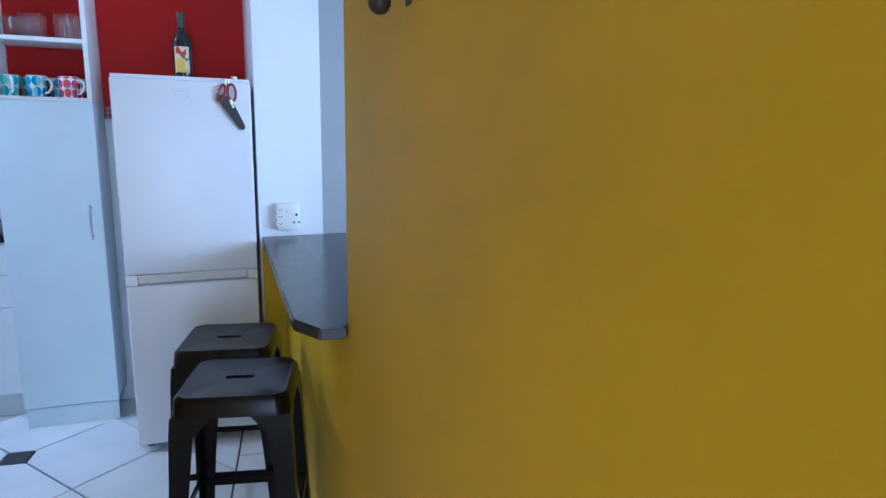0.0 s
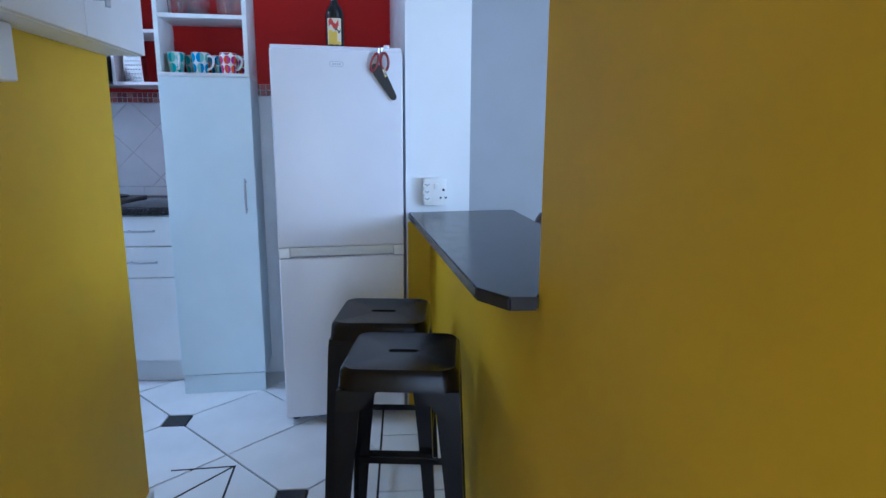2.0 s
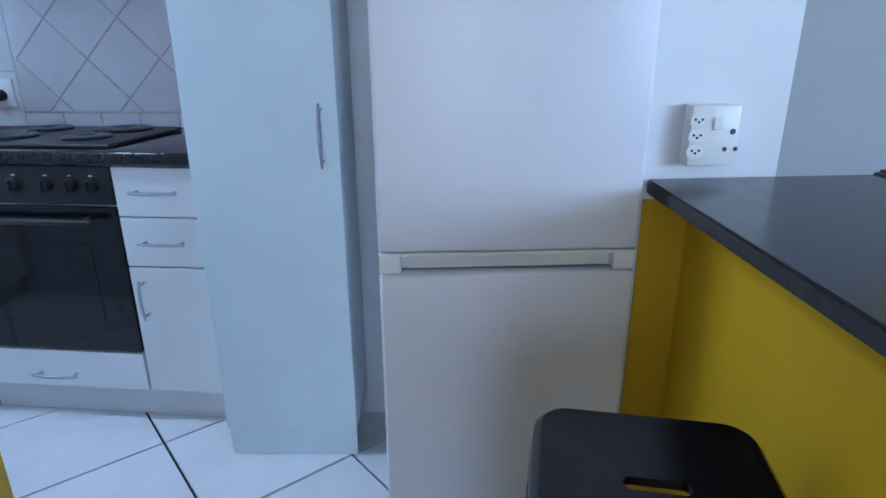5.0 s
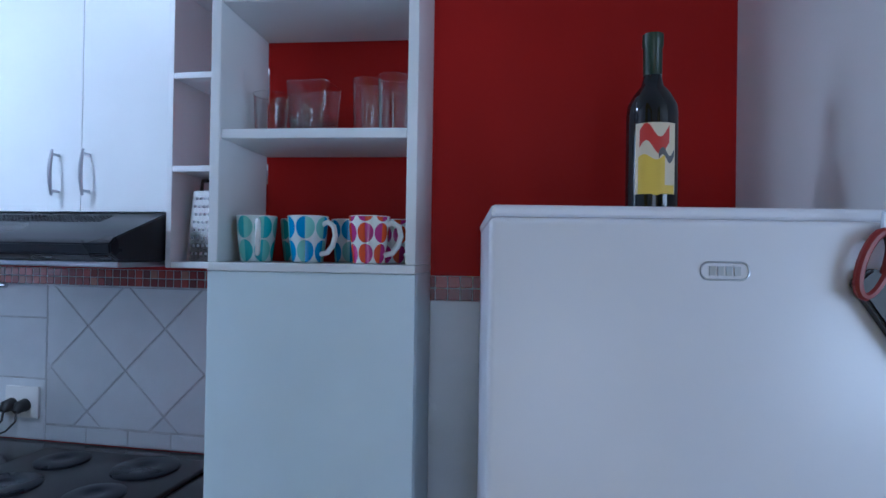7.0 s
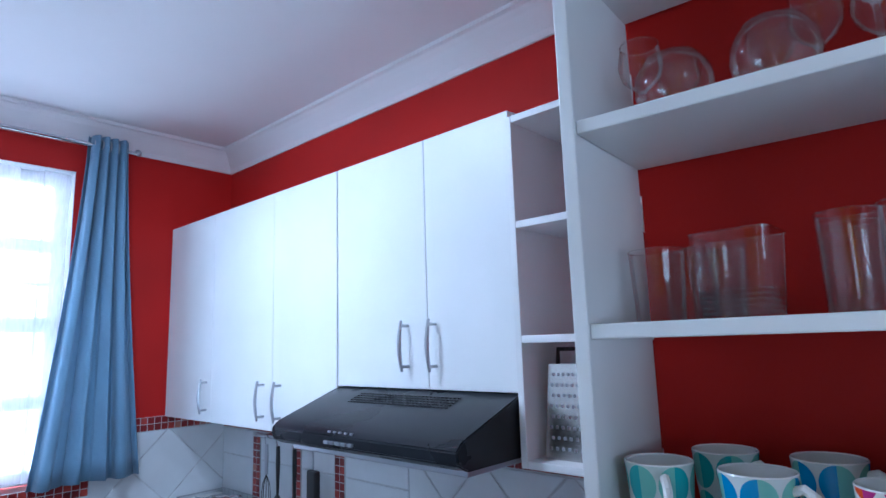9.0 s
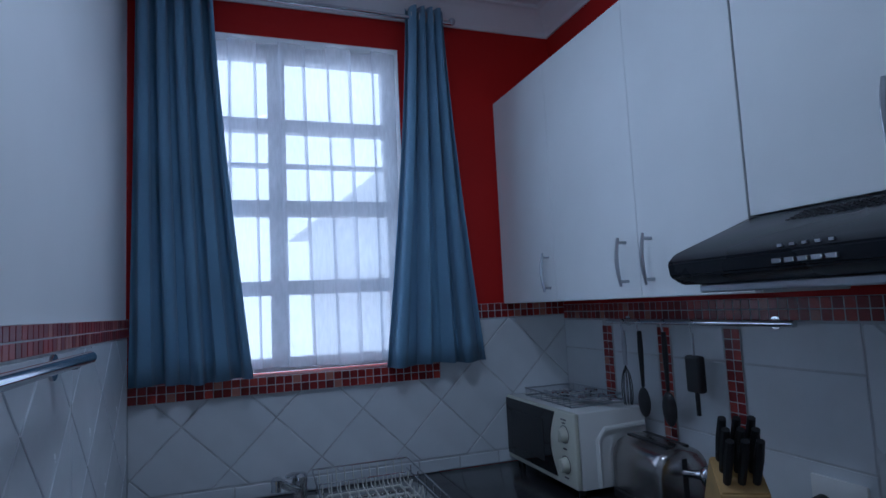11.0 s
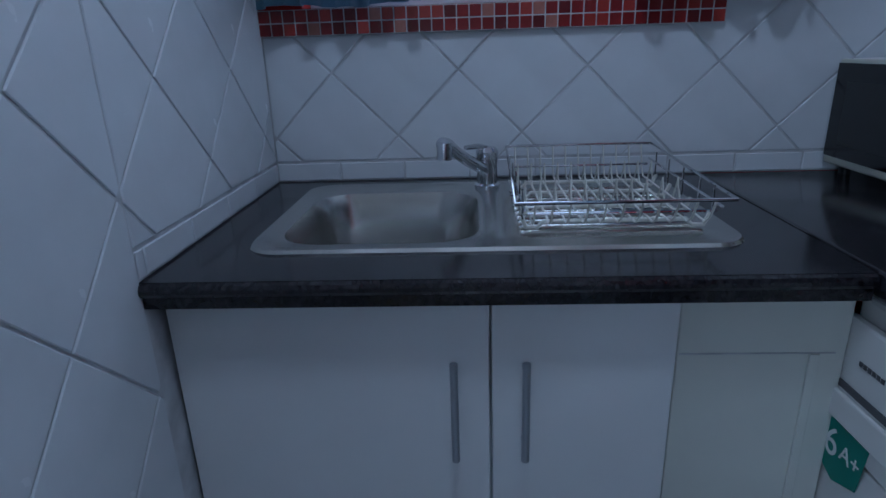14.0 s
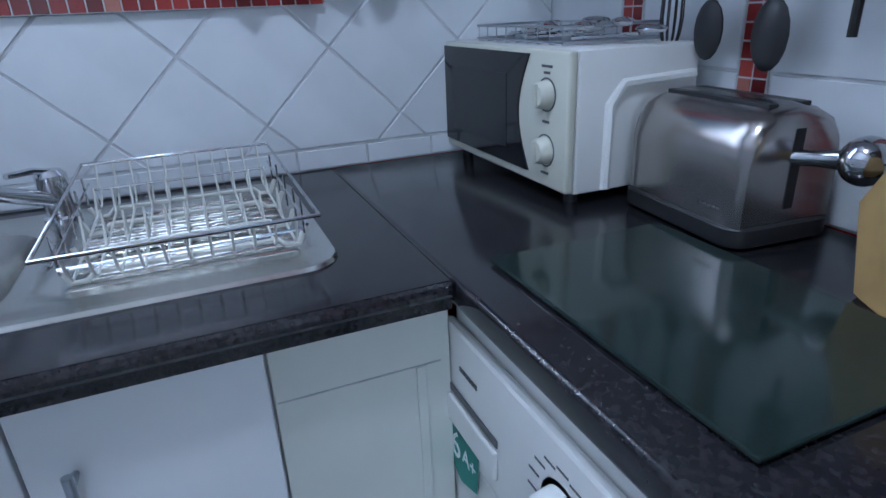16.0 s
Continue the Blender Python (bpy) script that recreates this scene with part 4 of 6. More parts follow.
def scissors():
    y = 2.115
    th = Thing("kitchen_scissors", (0.36, y, 1.45), "red and black scissors in a dark sheath on the fridge", "scissors")
    bm = bmesh.new()
    bm_prism(bm, [(0.296, 1.512), (0.315, 1.528), (0.352, 1.516), (0.404, 1.405), (0.404, 1.393), (0.396, 1.386), (0.384, 1.388)], 1, y - 0.009, y + 0.006)
    bmesh.ops.bevel(bm, geom=list(bm.edges), offset=0.003, segments=2, affect="EDGES")
    th.part("sheath", bm, BLACK, True)
    for cx, cz, tilt, nm in ((0.318, 1.532, 0.5, "handle"), (0.357, 1.535, -0.05, "handle")):
        pts = []
        for k in range(20):
            a = k * math.tau / 20
            px, pz = 0.0155 * math.cos(a), 0.034 * math.sin(a)
            pts.append((cx + px * math.cos(tilt) + pz * math.sin(tilt) * 0.6, y - 0.006, cz + pz))
        bm = bmesh.new()
        bm_tube(bm, pts, 0.0052, 8, closed=True)
        th.part(nm, bm, SCRED, True, label="red plastic finger loop")
        bm = bmesh.new()
        bm_tube(bm, [(p[0] * 0.86 + cx * 0.14, p[1] + 0.001, cz + (p[2] - cz) * 0.9) for p in pts], 0.0030, 6, closed=True)
        th.part("inner_grip", bm, BLACK, True)
    bm = bmesh.new()
    bm_prism(bm, [(0.346, 1.505), (0.358, 1.508), (0.366, 1.480), (0.358, 1.472)], 1, y - 0.0125, y - 0.009)
    th.part("blade", bm, STEEL)
    bm = bmesh.new()
    bm_tube(bm, [(0.3575, y - 0.015, 1.487), (0.3575, y - 0.010, 1.487)], 0.005, 10)
    th.part("pivot", bm, SATIN, True)
    bm = bmesh.new()
    for xx in (0.333, 0.345):
        bm_tube(bm, [(xx, y + 0.003, 1.56), (xx, y - 0.001, 1.588)], 0.004, 8)
    th.part("hanger", bm, SATIN, True)
    th.ob.matrix_basis = Matrix.Translation((-0.052, 2.122, 0)) @ pose(0, 0, 0, 0, 0, 8.3) @ Matrix.Translation((0.052, -2.122, 0)) @ Matrix.Translation(th.base + Vector((0.034, 0, -0.006)))


scissors()


# ---- breakfast bar and stools ----
bm = bmesh.new()
bm_prism(bm, [(0.480, 2.2595), (0.613, 0.965), (0.672, 0.880), (0.732, 0.880), (0.742, 0.908), (0.905, 0.928), (1.05, 1.10), (0.99, 1.65), (0.955, 2.343)], 2, 0.885, 0.915)
bmesh.ops.bevel(bm, geom=[e for e in bm.edges], offset=0.004, segments=2, affect="EDGES")
BARM = mat("dark_grey_bar_laminate", (0.028, 0.028, 0.036), 0.22, var=0.15, scale=30, bump=0.03, bscale=300, fine=0.2)
tagged(new("breakfast_bar_top", mesh_from(bm, "breakfast_bar_top", BARM)), "dark glossy breakfast bar top with cut corners", "bar counter", kind="structure")


def stool(cx, cy, turn, first=None):
    th = Thing("bar_stool", (0, 0, 0), "black metal bar stool with a slotted square seat", "stool", "black bar stools at the breakfast bar")
    H, s, f = 0.655, 0.155, 0.184
    bm = bmesh.new()
    # seat pan: rim, dished top and a hand slot
    slot = rounded(-0.042, -0.012, 0.042, 0.012, 0.0115, 4)

    def ring(pts, z):
        return [bm.verts.new((x, y, z)) for x, y in pts]
    r0 = ring(rounded(-s - 0.004, -s - 0.004, s + 0.004, s + 0.004, 0.045), H - 0.055)
    r1 = ring(rounded(-s, -s, s, s, 0.045), H - 0.012)
    r2 = ring(rounded(-s + 0.010, -s + 0.010, s - 0.010, s - 0.010, 0.040), H)
    r3 = ring(rounded(-s + 0.022, -s + 0.022, s - 0.022, s - 0.022, 0.030), H - 0.003)
    for a, b in ((r0, r1), (r1, r2), (r2, r3)):
        for i in range(len(a)):
            j = (i + 1) % len(a)
            bm.faces.new((a[i], a[j], b[j], b[i]))
    t0 = ring(slot, H - 0.003)
    t1 = ring(slot, H - 0.016)
    for i in range(len(t0)):
        j = (i + 1) % len(t0)
        bm.faces.new((t0[i], t1[i], t1[j], t0[j]))
    es = [bm.edges.get((lp[i], lp[(i + 1) % len(lp)])) for lp in (r3, t0) for i in range(len(lp))]
    bmesh.ops.triangle_fill(bm, use_beauty=True, edges=es)
    bmesh.ops.recalc_face_normals(bm, faces=bm.faces)
    th.part("seat", bm, STOOLM, True)
    for sx in (-1, 1):
        for sy in (-1, 1):
            # folded sheet leg: an angle section that tapers and splays
            bm = bmesh.new()
            vs = []
            for z, w, o in ((H - 0.054, 0.105, s + 0.002), (H - 0.11, 0.062, s + 0.006), (0.30, 0.046, s + (f - s) * 0.55), (0.0, 0.034, f)):
                x, y, t = sx * o, sy * o, 0.004
                vs.append([bm.verts.new(p) for p in ((x - sx * w, y, z), (x, y, z), (x, y - sy * w, z), (x - sx * t, y - sy * w, z), (x - sx * t, y - sy * t, z), (x - sx * w, y - sy * t, z))])
            for a, b in zip(vs, vs[1:]):
                for i in range(6):
                    j = (i + 1) % 6
                    bm.faces.new((a[i], a[j], b[j], b[i]))
            bm.faces.new(vs[0]), bm.faces.new(vs[-1])
            bmesh.ops.recalc_face_normals(bm, faces=bm.faces)
            th.part("leg", bm, STOOLM)
    o = s + (f - s) * 0.72 - 0.008
    for k, (a, b) in enumerate((((-o, -o), (o, -o)), ((-o, o), (o, o)), ((-o, -o), (-o, o)), ((o, -o), (o, o)))):
        z = 0.205 if k < 2 else 0.235
        th.box("rung", (a[0] - 0.003, a[1] - 0.003, z), (b[0] + 0.003, b[1] + 0.003, z + 0.022), STOOLM, 0.001)
    th.ob.matrix_basis = pose(cx, cy, 0, 0, 0, turn)
    return th.ob


st = stool(0.455, 1.284, -6)
copy_thing(st, pose(0.388, 1.668, 0, 0, 0, -5))

# ---- window, curtains ----


def window():
    th = Thing("window_1", (XW - 0.1, 2.1, V0), "white painted window with many panes over the sink", "window", kind="structure")
    x0, x1 = XW - 0.13, XW - 0.075
    f = 0.045
    bm = bmesh.new()
    bm_box(bm, (x0, W0, V0), (x1, W0 + f, V1), 0.004)
    bm_box(bm, (x0, W1 - f, V0), (x1, W1, V1), 0.004)
    bm_box(bm, (x0, W0 + f, V0), (x1, W1 - f, V0 + f), 0.004)
    bm_box(bm, (x0, W0 + f, V1 - f), (x1, W1 - f, V1), 0.004)
    th.part("frame", bm, FRAMEW)
    th.box("mullion", (x0, 2.035, V0 + f), (x1, 2.095, V1 - f), FRAMEW, 0.004)
    zs = [(1.545, 1.595), (1.825, 1.88), (2.13, 2.175)]
    for a, b in ((W0 + f, 2.035), (2.095, W1 - f)):
        for z0, z1 in zs:
            th.box("transom", (x0 + 0.002, a, z0), (x1 - 0.002, b, z1), FRAMEW, 0.004)
        th.box("glazing_bar", (x0 + 0.012, a, 2.0), (x1 - 0.012, b, 2.015), FRAMEW, 0.003)
        last = V0 + f
        for z0, z1 in [*zs, (V1 - f, V1)]:
            p = th.box("pane", (x0 + 0.026, a, last), (x0 + 0.030, b, z0), PANE, 0.0)
            p.visible_shadow = False
            last = z1
    bm = bmesh.new()
    bm_box(bm, (x1, 2.20, 1.835), (x1 + 0.02, 2.215, 1.85), 0.003)
    bm_tube(bm, [(x1 + 0.018, 2.207, 1.843), (x1 + 0.022, 2.24, 1.838), (x1 + 0.024, 2.31, 1.836)], 0.006, 8)
    th.part("stay", bm, SATIN, True)


window()
solid("window_reveal", [((XW - 0.07, W0 - 0.0, V1 - 0.004), (XW + 0.003, W1, V1 - 0.0005)), ((XW - 0.07, W1 - 0.003, V0), (XW + 0.002, W1 - 0.0005, V1 - 0.005))], FRAMEW, "white painted window reveal", "reveal")
solid("window_sill", [((XW - 0.07, 1.604, V0 - 0.055), (XW + 0.012, 2.608, V0 - 0.012 + 0.008))], MOSAIC, "projecting sill faced with red mosaic", "sill")


def folded_sheet(name, top, bottom, ztop, zbot, xoff, waves, amp, material, label, category, thick=0.0012, seed=1, n=150, m=16, gather=0.0):
    """A hanging cloth: its width runs in y, from (y0, y1) at the top to (y0, y1) at the hem."""
    rnd = random.Random(seed)
    ph = [rnd.uniform(0, 6.28) for _ in range(4)]
    bm = bmesh.new()
    grid = []
    for j in range(m + 1):
        v = j / m
        row = []
        for i in range(n + 1):
            u = i / n
            e = v ** 1.35
            y = (top[0] + (top[1] - top[0]) * u) * (1 - e) + (bottom[0] + (bottom[1] - bottom[0]) * u) * e
            uu = u + 0.02 * math.sin(5 * u + ph[0]) * v
            x = xoff + amp * (1 - 0.25 * v) * math.sin(waves * math.tau * uu + ph[1]) + amp * 0.35 * v * math.sin(waves * 1.7 * math.tau * uu + ph[2])
            y += (gather or 0.175 * amp) * math.cos(waves * math.tau * uu * 2 + ph[1])
            z = ztop + (zbot - ztop) * v + 0.004 * math.sin(9 * u + ph[3]) * v
            row.append(bm.verts.new((x, y, z)))
        grid.append(row)
    for j in range(m):
        for i in range(n):
            bm.faces.new((grid[j][i], grid[j][i + 1], grid[j + 1][i + 1], grid[j + 1][i]))
    ob = new(name, mesh_from(bm, name, material, True))
    if thick:
        md = ob.modifiers.new("cloth", "SOLIDIFY")
        md.thickness = thick
    return tagged(ob, label, category)


for y_top, y_bot, sd in (((2.525, 2.665), (2.405, 2.765), 3), ((1.63, 1.86), (1.615, 1.965), 5)):
    c = folded_sheet("curtain", y_top, y_bot, 2.578, 1.282, XW + 0.064, 4.5, 0.028, CURTAIN, "blue cloth curtain on steel eyelets, drawn aside", "curtain", 0.002, sd)
    tagged(c, group="blue kitchen curtains")
    for k in range(5):
        yy = y_top[0] + (k + 0.5) * (y_top[1] - y_top[0]) / 5
        bm = bmesh.new()
        bm_tube(bm, [(XW + 0.06 + 0.021 * math.cos(a * math.tau / 20), yy, 2.546 + 0.021 * math.sin(a * math.tau / 20)) for a in range(20)], 0.0035, 8, closed=True)
        e = new("eyelet", mesh_from(bm, "eyelet", SATIN, True))
        e.parent = c
        e["label"] = "steel eyelet"
folded_sheet("net_curtain", (1.72, 2.48), (1.73, 2.475), 2.428, 1.300, XW - 0.020, 4.6, 0.016, SHEER, "sheer white net curtain across the window", "net curtain", 0.0, 8, 260, 10, 0.022)
th = Thing("curtain_rail", (XW + 0.06, 2.2, 2.546), "thin steel curtain rod on brackets", "curtain rail")
th.tube("rod", [(XW + 0.06, 1.64, 2.552), (XW + 0.06, 2.70, 2.541)], 0.0085, CHROME, 10)
for y in (1.72, 2.655):
    bm = bmesh.new()
    bm_tube(bm, [(XW + 0.001, y, 2.546), (XW + 0.06, y, 2.546)], 0.006, 8)
    bm_tube(bm, [(XW + 0.001, y, 2.546), (XW + 0.006, y, 2.546)], 0.022, 14)
    th.part("bracket", bm, SATIN, True)
for y in (1.635, 2.702):
    bm = bmesh.new()
    bmesh.ops.create_uvsphere(bm, u_segments=12, v_segments=8, radius=0.014)
    bmesh.ops.translate(bm, vec=(XW + 0.06, y, 2.546), verts=bm.verts)
    th.part("finial", bm, SATIN, True)

# ---- things on the sink wall and worktop corner ----


def microwave():
    x0, x1, y0, y1, z0, z1 = -2.752, -2.290, 2.862, 3.115, 0.918, 1.144
    th = Thing("microwave_oven", ((x0 + x1) / 2, 3.0, TOP), "cream white microwave oven with two round dials", "microwave")
    bm = bmesh.new()
    bm_box(bm, (x0, y0 + 0.014, z0), (x1, y1, z1), 0.006)
    th.part("case", bm, PLASTIC_W, True)
    bm = bmesh.new()
    bm_box(bm, (x0 - 0.002, y0 - 0.004, z0 + 0.004), (x1 + 0.002, y0 + 0.0135, z1), 0.006, 3)
    th.part("front", bm, CREAM, True, label="cream plastic front")
    xm = x1 - 0.125
    bm = bmesh.new()
    edge = [(xm + 0.016 - 0.036 * math.sin(math.pi * k / 10), z0 + 0.022 + k * (z1 - z0 - 0.03) / 10) for k in range(11)]
    bm_prism(bm, [(x0 + 0.004, z0 + 0.022), *edge, (x0 + 0.004, z1 - 0.008)], 1, y0 - 0.0075, y0 - 0.003)
    th.part("door_glass", bm, BLACKGL, label="black glass door")
    th.box("door_mesh", (x0 + 0.045, y0 - 0.0085, z0 + 0.05), (xm - 0.06, y0 - 0.0076, z1 - 0.045), BLACK, 0.0)
    for zz in (1.075, 0.985):
        bm = bmesh.new()
        bm_lathe(bm, [(0, 0.020), (0.016, 0.020), (0.021, 0.015), (0.023, 0.0)], 24)
        bm_box(bm, (-0.004, -0.019, 0.014), (0.004, 0.019, 0.025), 0.002)
        bmesh.ops.rotate(bm, matrix=Euler((radians(90), 0, 0)).to_matrix(), verts=bm.verts)
        bmesh.ops.translate(bm, vec=(x1 - 0.058, y0 - 0.004, zz), verts=bm.verts)
        th.part("dial", bm, CREAM, True)
        bm = bmesh.new()
        bm_tube(bm, [(x1 - 0.058 + 0.026 * math.cos(k * math.tau / 24), y0 - 0.0045, zz + 0.026 * math.sin(k * math.tau / 24)) for k in range(24)], 0.0012, 6, closed=True)
        th.part("dial_ring", bm, INK, True)
    for k, (w, zz) in enumerate(((0.030, 1.117), (0.018, 1.107), (0.02, 1.03), (0.022, 0.945))):
        th.box("print_bar", (x1 - 0.058 - w / 2, y0 - 0.0052, zz), (x1 - 0.058 + w / 2, y0 - 0.0042, zz + 0.004), INK, 0.0)
    # pressed rib on the side
    bm = bmesh.new()
    rib = [(x1 - 0.0005, y0 + 0.075, z0 + 0.004), (x1 - 0.0005, y0 + 0.075, z1 - 0.085), (x1 - 0.0005, y0 + 0.10, z1 - 0.055), (x1 - 0.0005, y1 - 0.01, z1 - 0.05)]
    bm_tube(bm, rib, 0.009, 8)
    th.part("side_rib", bm, PLASTIC_W, True)
    for fx in (x0 + 0.03, x1 - 0.03):
        for fy in (y0 + 0.03, y1 - 0.03):
            bm = bmesh.new()
            bm_tube(bm, [(fx, fy, TOP), (fx, fy, z0 + 0.001)], 0.012, 10)
            th.part("foot", bm, BLACK, True)


microwave()


def cutlery_tray():
    z = 1.1445
    th = Thing("cutlery_tray", (-2.50, 3.0, z), "wire tray of cutlery lying on the microwave", "cutlery tray")
    bm = bmesh.new()
    for h in (0.006, 0.03):
        bm_tube(bm, [(-2.665, 2.895, z + h), (-2.36, 2.895, z + h), (-2.36, 3.09, z + h), (-2.665, 3.09, z + h)], 0.0024, 6, closed=True)
    for k in range(9):
        x = -2.66 + k * 0.037
        bm_tube(bm, [(x, 2.895, z + 0.03), (x, 2.895, z + 0.003), (x, 3.09, z + 0.003), (x, 3.09, z + 0.03)], 0.0014, 6)
    th.part("basket", bm, SATIN, True)
    rnd = random.Random(4)
    for k in range(9):
        bm = bmesh.new()
        a = rnd.uniform(-0.5, 0.5)
        c = Vector((-2.62 + k * 0.03, 2.99 + rnd.uniform(-0.03, 0.03), z + 0.012 + 0.004 * (k % 4)))
        d = Vector((math.cos(a), math.sin(a), 0.06)) * 0.085
        bm_tube(bm, [c - d, c, c + d * 0.55], [0.0045, 0.0028, 0.003], 6)
        bmesh.ops.create_uvsphere(bm, u_segments=10, v_segments=6, radius=1, matrix=Matrix.Translation(c + d * 0.8 + Vector((0, 0, 0.006))) @ Matrix.Rotation(a, 4, "Z") @ Matrix.Diagonal((0.028, 0.017, 0.008, 1)))
        th.part("spoon", bm, CHROME, True)


cutlery_tray()


def toaster():
    th = Thing("toaster", (0, 0, 0), "brushed steel two-slot toaster with a chrome ball lever", "toaster")
    L, D, z0, zt = 0.118, 0.080, 0.03, 0.186
    bm = bmesh.new()
    prof = [(-D, z0), (-D, 0.12), (-D + 0.006, 0.148), (-D + 0.020, 0.168), (-D + 0.04, 0.178), (0, zt), (D - 0.04, 0.178), (D - 0.020, 0.168), (D - 0.006, 0.148), (D, 0.12), (D, z0)]
    # the ends are drawn in so that the shell rounds over lengthwise
    st = [(-L, 0.90), (-L + 0.006, 0.955), (-L + 0.018, 0.985), (-L + 0.035, 1.0), (L - 0.035, 1.0), (L - 0.018, 0.985), (L - 0.006, 0.955), (L, 0.90)]
    rings = [[bm.verts.new((x, y * s, z0 + (z - z0) * s)) for y, z in prof] for x, s in st]
    for a, b in zip(rings, rings[1:]):
        for i in range(len(prof) - 1):
            bm.faces.new((a[i], a[i + 1], b[i + 1], b[i]))
    bm.faces.new(rings[0]), bm.faces.new(rings[-1][::-1])
    bmesh.ops.recalc_face_normals(bm, faces=bm.faces)
    th.part("shell", bm, TOASTM, True)
    bm = bmesh.new()
    bm_prism(bm, rounded(-L - 0.006, -D - 0.006, L + 0.006, D + 0.006, 0.03), 2, 0.004, 0.032)
    bmesh.ops.bevel(bm, geom=list(bm.edges), offset=0.003, segments=1, affect="EDGES")
    th.part("base", bm, BLACK, True)
    for y in (-0.026, 0.026):
        th.box("slot", (-L + 0.022, y - 0.008, zt - 0.012), (L - 0.022, y + 0.008, zt - 0.0030), BLACK, 0.001, label="dark bread slot")
    th.box("lever_slot", (L - 0.006, -0.008, 0.05), (L + 0.0012, 0.008, 0.155), BLACK, 0.001)
    bm = bmesh.new()
    bm_tube(bm, [(L - 0.004, 0, 0.118), (L + 0.02, 0.010, 0.120), (L + 0.05, 0.020, 0.124)], [0.011, 0.010, 0.014], 14)
    bmesh.ops.create_uvsphere(bm, u_segments=20, v_segments=12, radius=1, matrix=Matrix.Translation((L + 0.070, 0.028, 0.125)) @ Matrix.Diagonal((0.029, 0.032, 0.030, 1)))
    th.part("lever_knob", bm, CHROME, True, label="chrome ball lever")
    for x in (-0.09, 0.09):
        for y in (-0.05, 0.05):
            b2 = bmesh.new()
            bm_tube(b2, [(x, y, 0), (x, y, 0.006)], 0.010, 8)
            th.part("foot", b2, BLACK, True)
    for k in range(5):
        th.box("print_bar", (0.05 + k * 0.008, -D - 0.0008, 0.05), (0.055 + k * 0.008, -D + 0.001, 0.053), INK, 0.0)
    th.ob.matrix_basis = pose(-2.140, 3.030, TOP, 0, 0, -5)


toaster()


th = Thing("glass_cutting_board", (-1.95, 2.79, TOP), "green tinted glass cutting board on the worktop", "cutting board")
th.box("pane", (-2.150, 2.650, TOP + 0.003), (-1.742, 2.925, TOP + 0.009), BOARDGL, 0.002)
for x in (-2.13, -1.765):
    for y in (2.67, 2.905):
        th.box("foot", (x - 0.006, y - 0.006, TOP), (x + 0.006, y + 0.006, TOP + 0.0028), GROUTL, 0.0, label="clear rubber foot")


def knife_block():
    th = Thing("knife_block", (0, 0, 0), "pale wooden knife block full of black-handled knives", "knife block")
    bm = bmesh.new()
    bm_prism(bm, [(-0.055, 0), (0.075, 0), (0.105, 0.10), (0.02, 0.215), (-0.06, 0.155)], 0, -0.05, 0.05)
    bmesh.ops.bevel(bm, geom=list(bm.edges), offset=0.004, segments=2, affect="EDGES")
    th.part("block", bm, WOODB, True)
    for r in range(3):
        for k in range(3):
            bm = bmesh.new()
            base = Vector((-0.03 + k * 0.03, -0.035 + r * 0.024, 0.170 + r * 0.019))
            d = Vector((0, -0.45, 0.85)) * 0.12
            bm_tube(bm, [base, base + d * 0.1, base + d * 0.6, base + d], [0.008, 0.009, 0.011, 0.009], 8)
            th.part("knife_handle", bm, BLACK, True)
    th.ob.matrix_basis = pose(-1.795, 2.965, TOP, 0, 0, 60)


knife_block()


def utensil_rail():
    z, y = 1.405, YN - 0.045
    th = Thing("utensil_rail", (-2.05, y, z), "steel utensil rail under the wall cupboards", "rail")
    th.tube("rod", [(-2.42, y, z), (-1.72, y, z)], 0.008, CHROME, 10)
    for x in (-2.36, -1.80):
        bm = bmesh.new()
        bm_tube(bm, [(x, y, z), (x, YN - 0.001, z)], 0.007, 8)
        bm_tube(bm, [(x, YN - 0.012, z), (x, YN - 0.001, z)], 0.016, 12)
        th.part("bracket", bm, CHROME, True)


utensil_rail()


def hung(name, x, label, category, build):
    y, z = YN - 0.052, 1.397
    th = Thing(name, (x, y, z), label, category, "utensils on the rail")
    th.tube("hook", [(x, y + 0.012, z + 0.012), (x, y - 0.004, z + 0.016), (x, y - 0.008, z + 0.004), (x, y - 0.004, z - 0.02)], 0.0022, CHROME, 6)
    build(th, x, y, z - 0.02)


def whisk(th, x, y, z):
    th.tube("handle", [(x, y, z), (x, y, z - 0.05), (x, y, z - 0.11)], [0.006, 0.008, 0.007], SATIN)
    bm = bmesh.new()
    for k in range(5):
        a = k * math.pi / 5
        pts = []
        for j in range(15):
            s = j / 14
            zz = z - 0.11 - 0.14 * math.sin(math.pi * s)
            wx = math.cos(math.pi * s) * 0.032 * math.sin(math.pi * s) ** 0.5
            pts.append((x + wx * math.cos(a), y + wx * math.sin(a) * 0.8, zz))
        bm_tube(bm, pts, 0.0013, 5)
    th.part("wires", bm, BLACK, True)


def spoon_like(w, h, slots=False):
    def build(th, x, y, z):
        th.tube("handle", [(x, y, z), (x, y, z - 0.06), (x, y, z - 0.17)], [0.007, 0.0085, 0.005], BLACK)
        bm = bmesh.new()
        bmesh.ops.create_uvsphere(bm, u_segments=14, v_segments=8, radius=1, matrix=Matrix.Translation((x, y, z - 0.17 - h)) @ Matrix.Diagonal((w, 0.008, h, 1)))
        th.part("head", bm, BLACK, True)
    return build


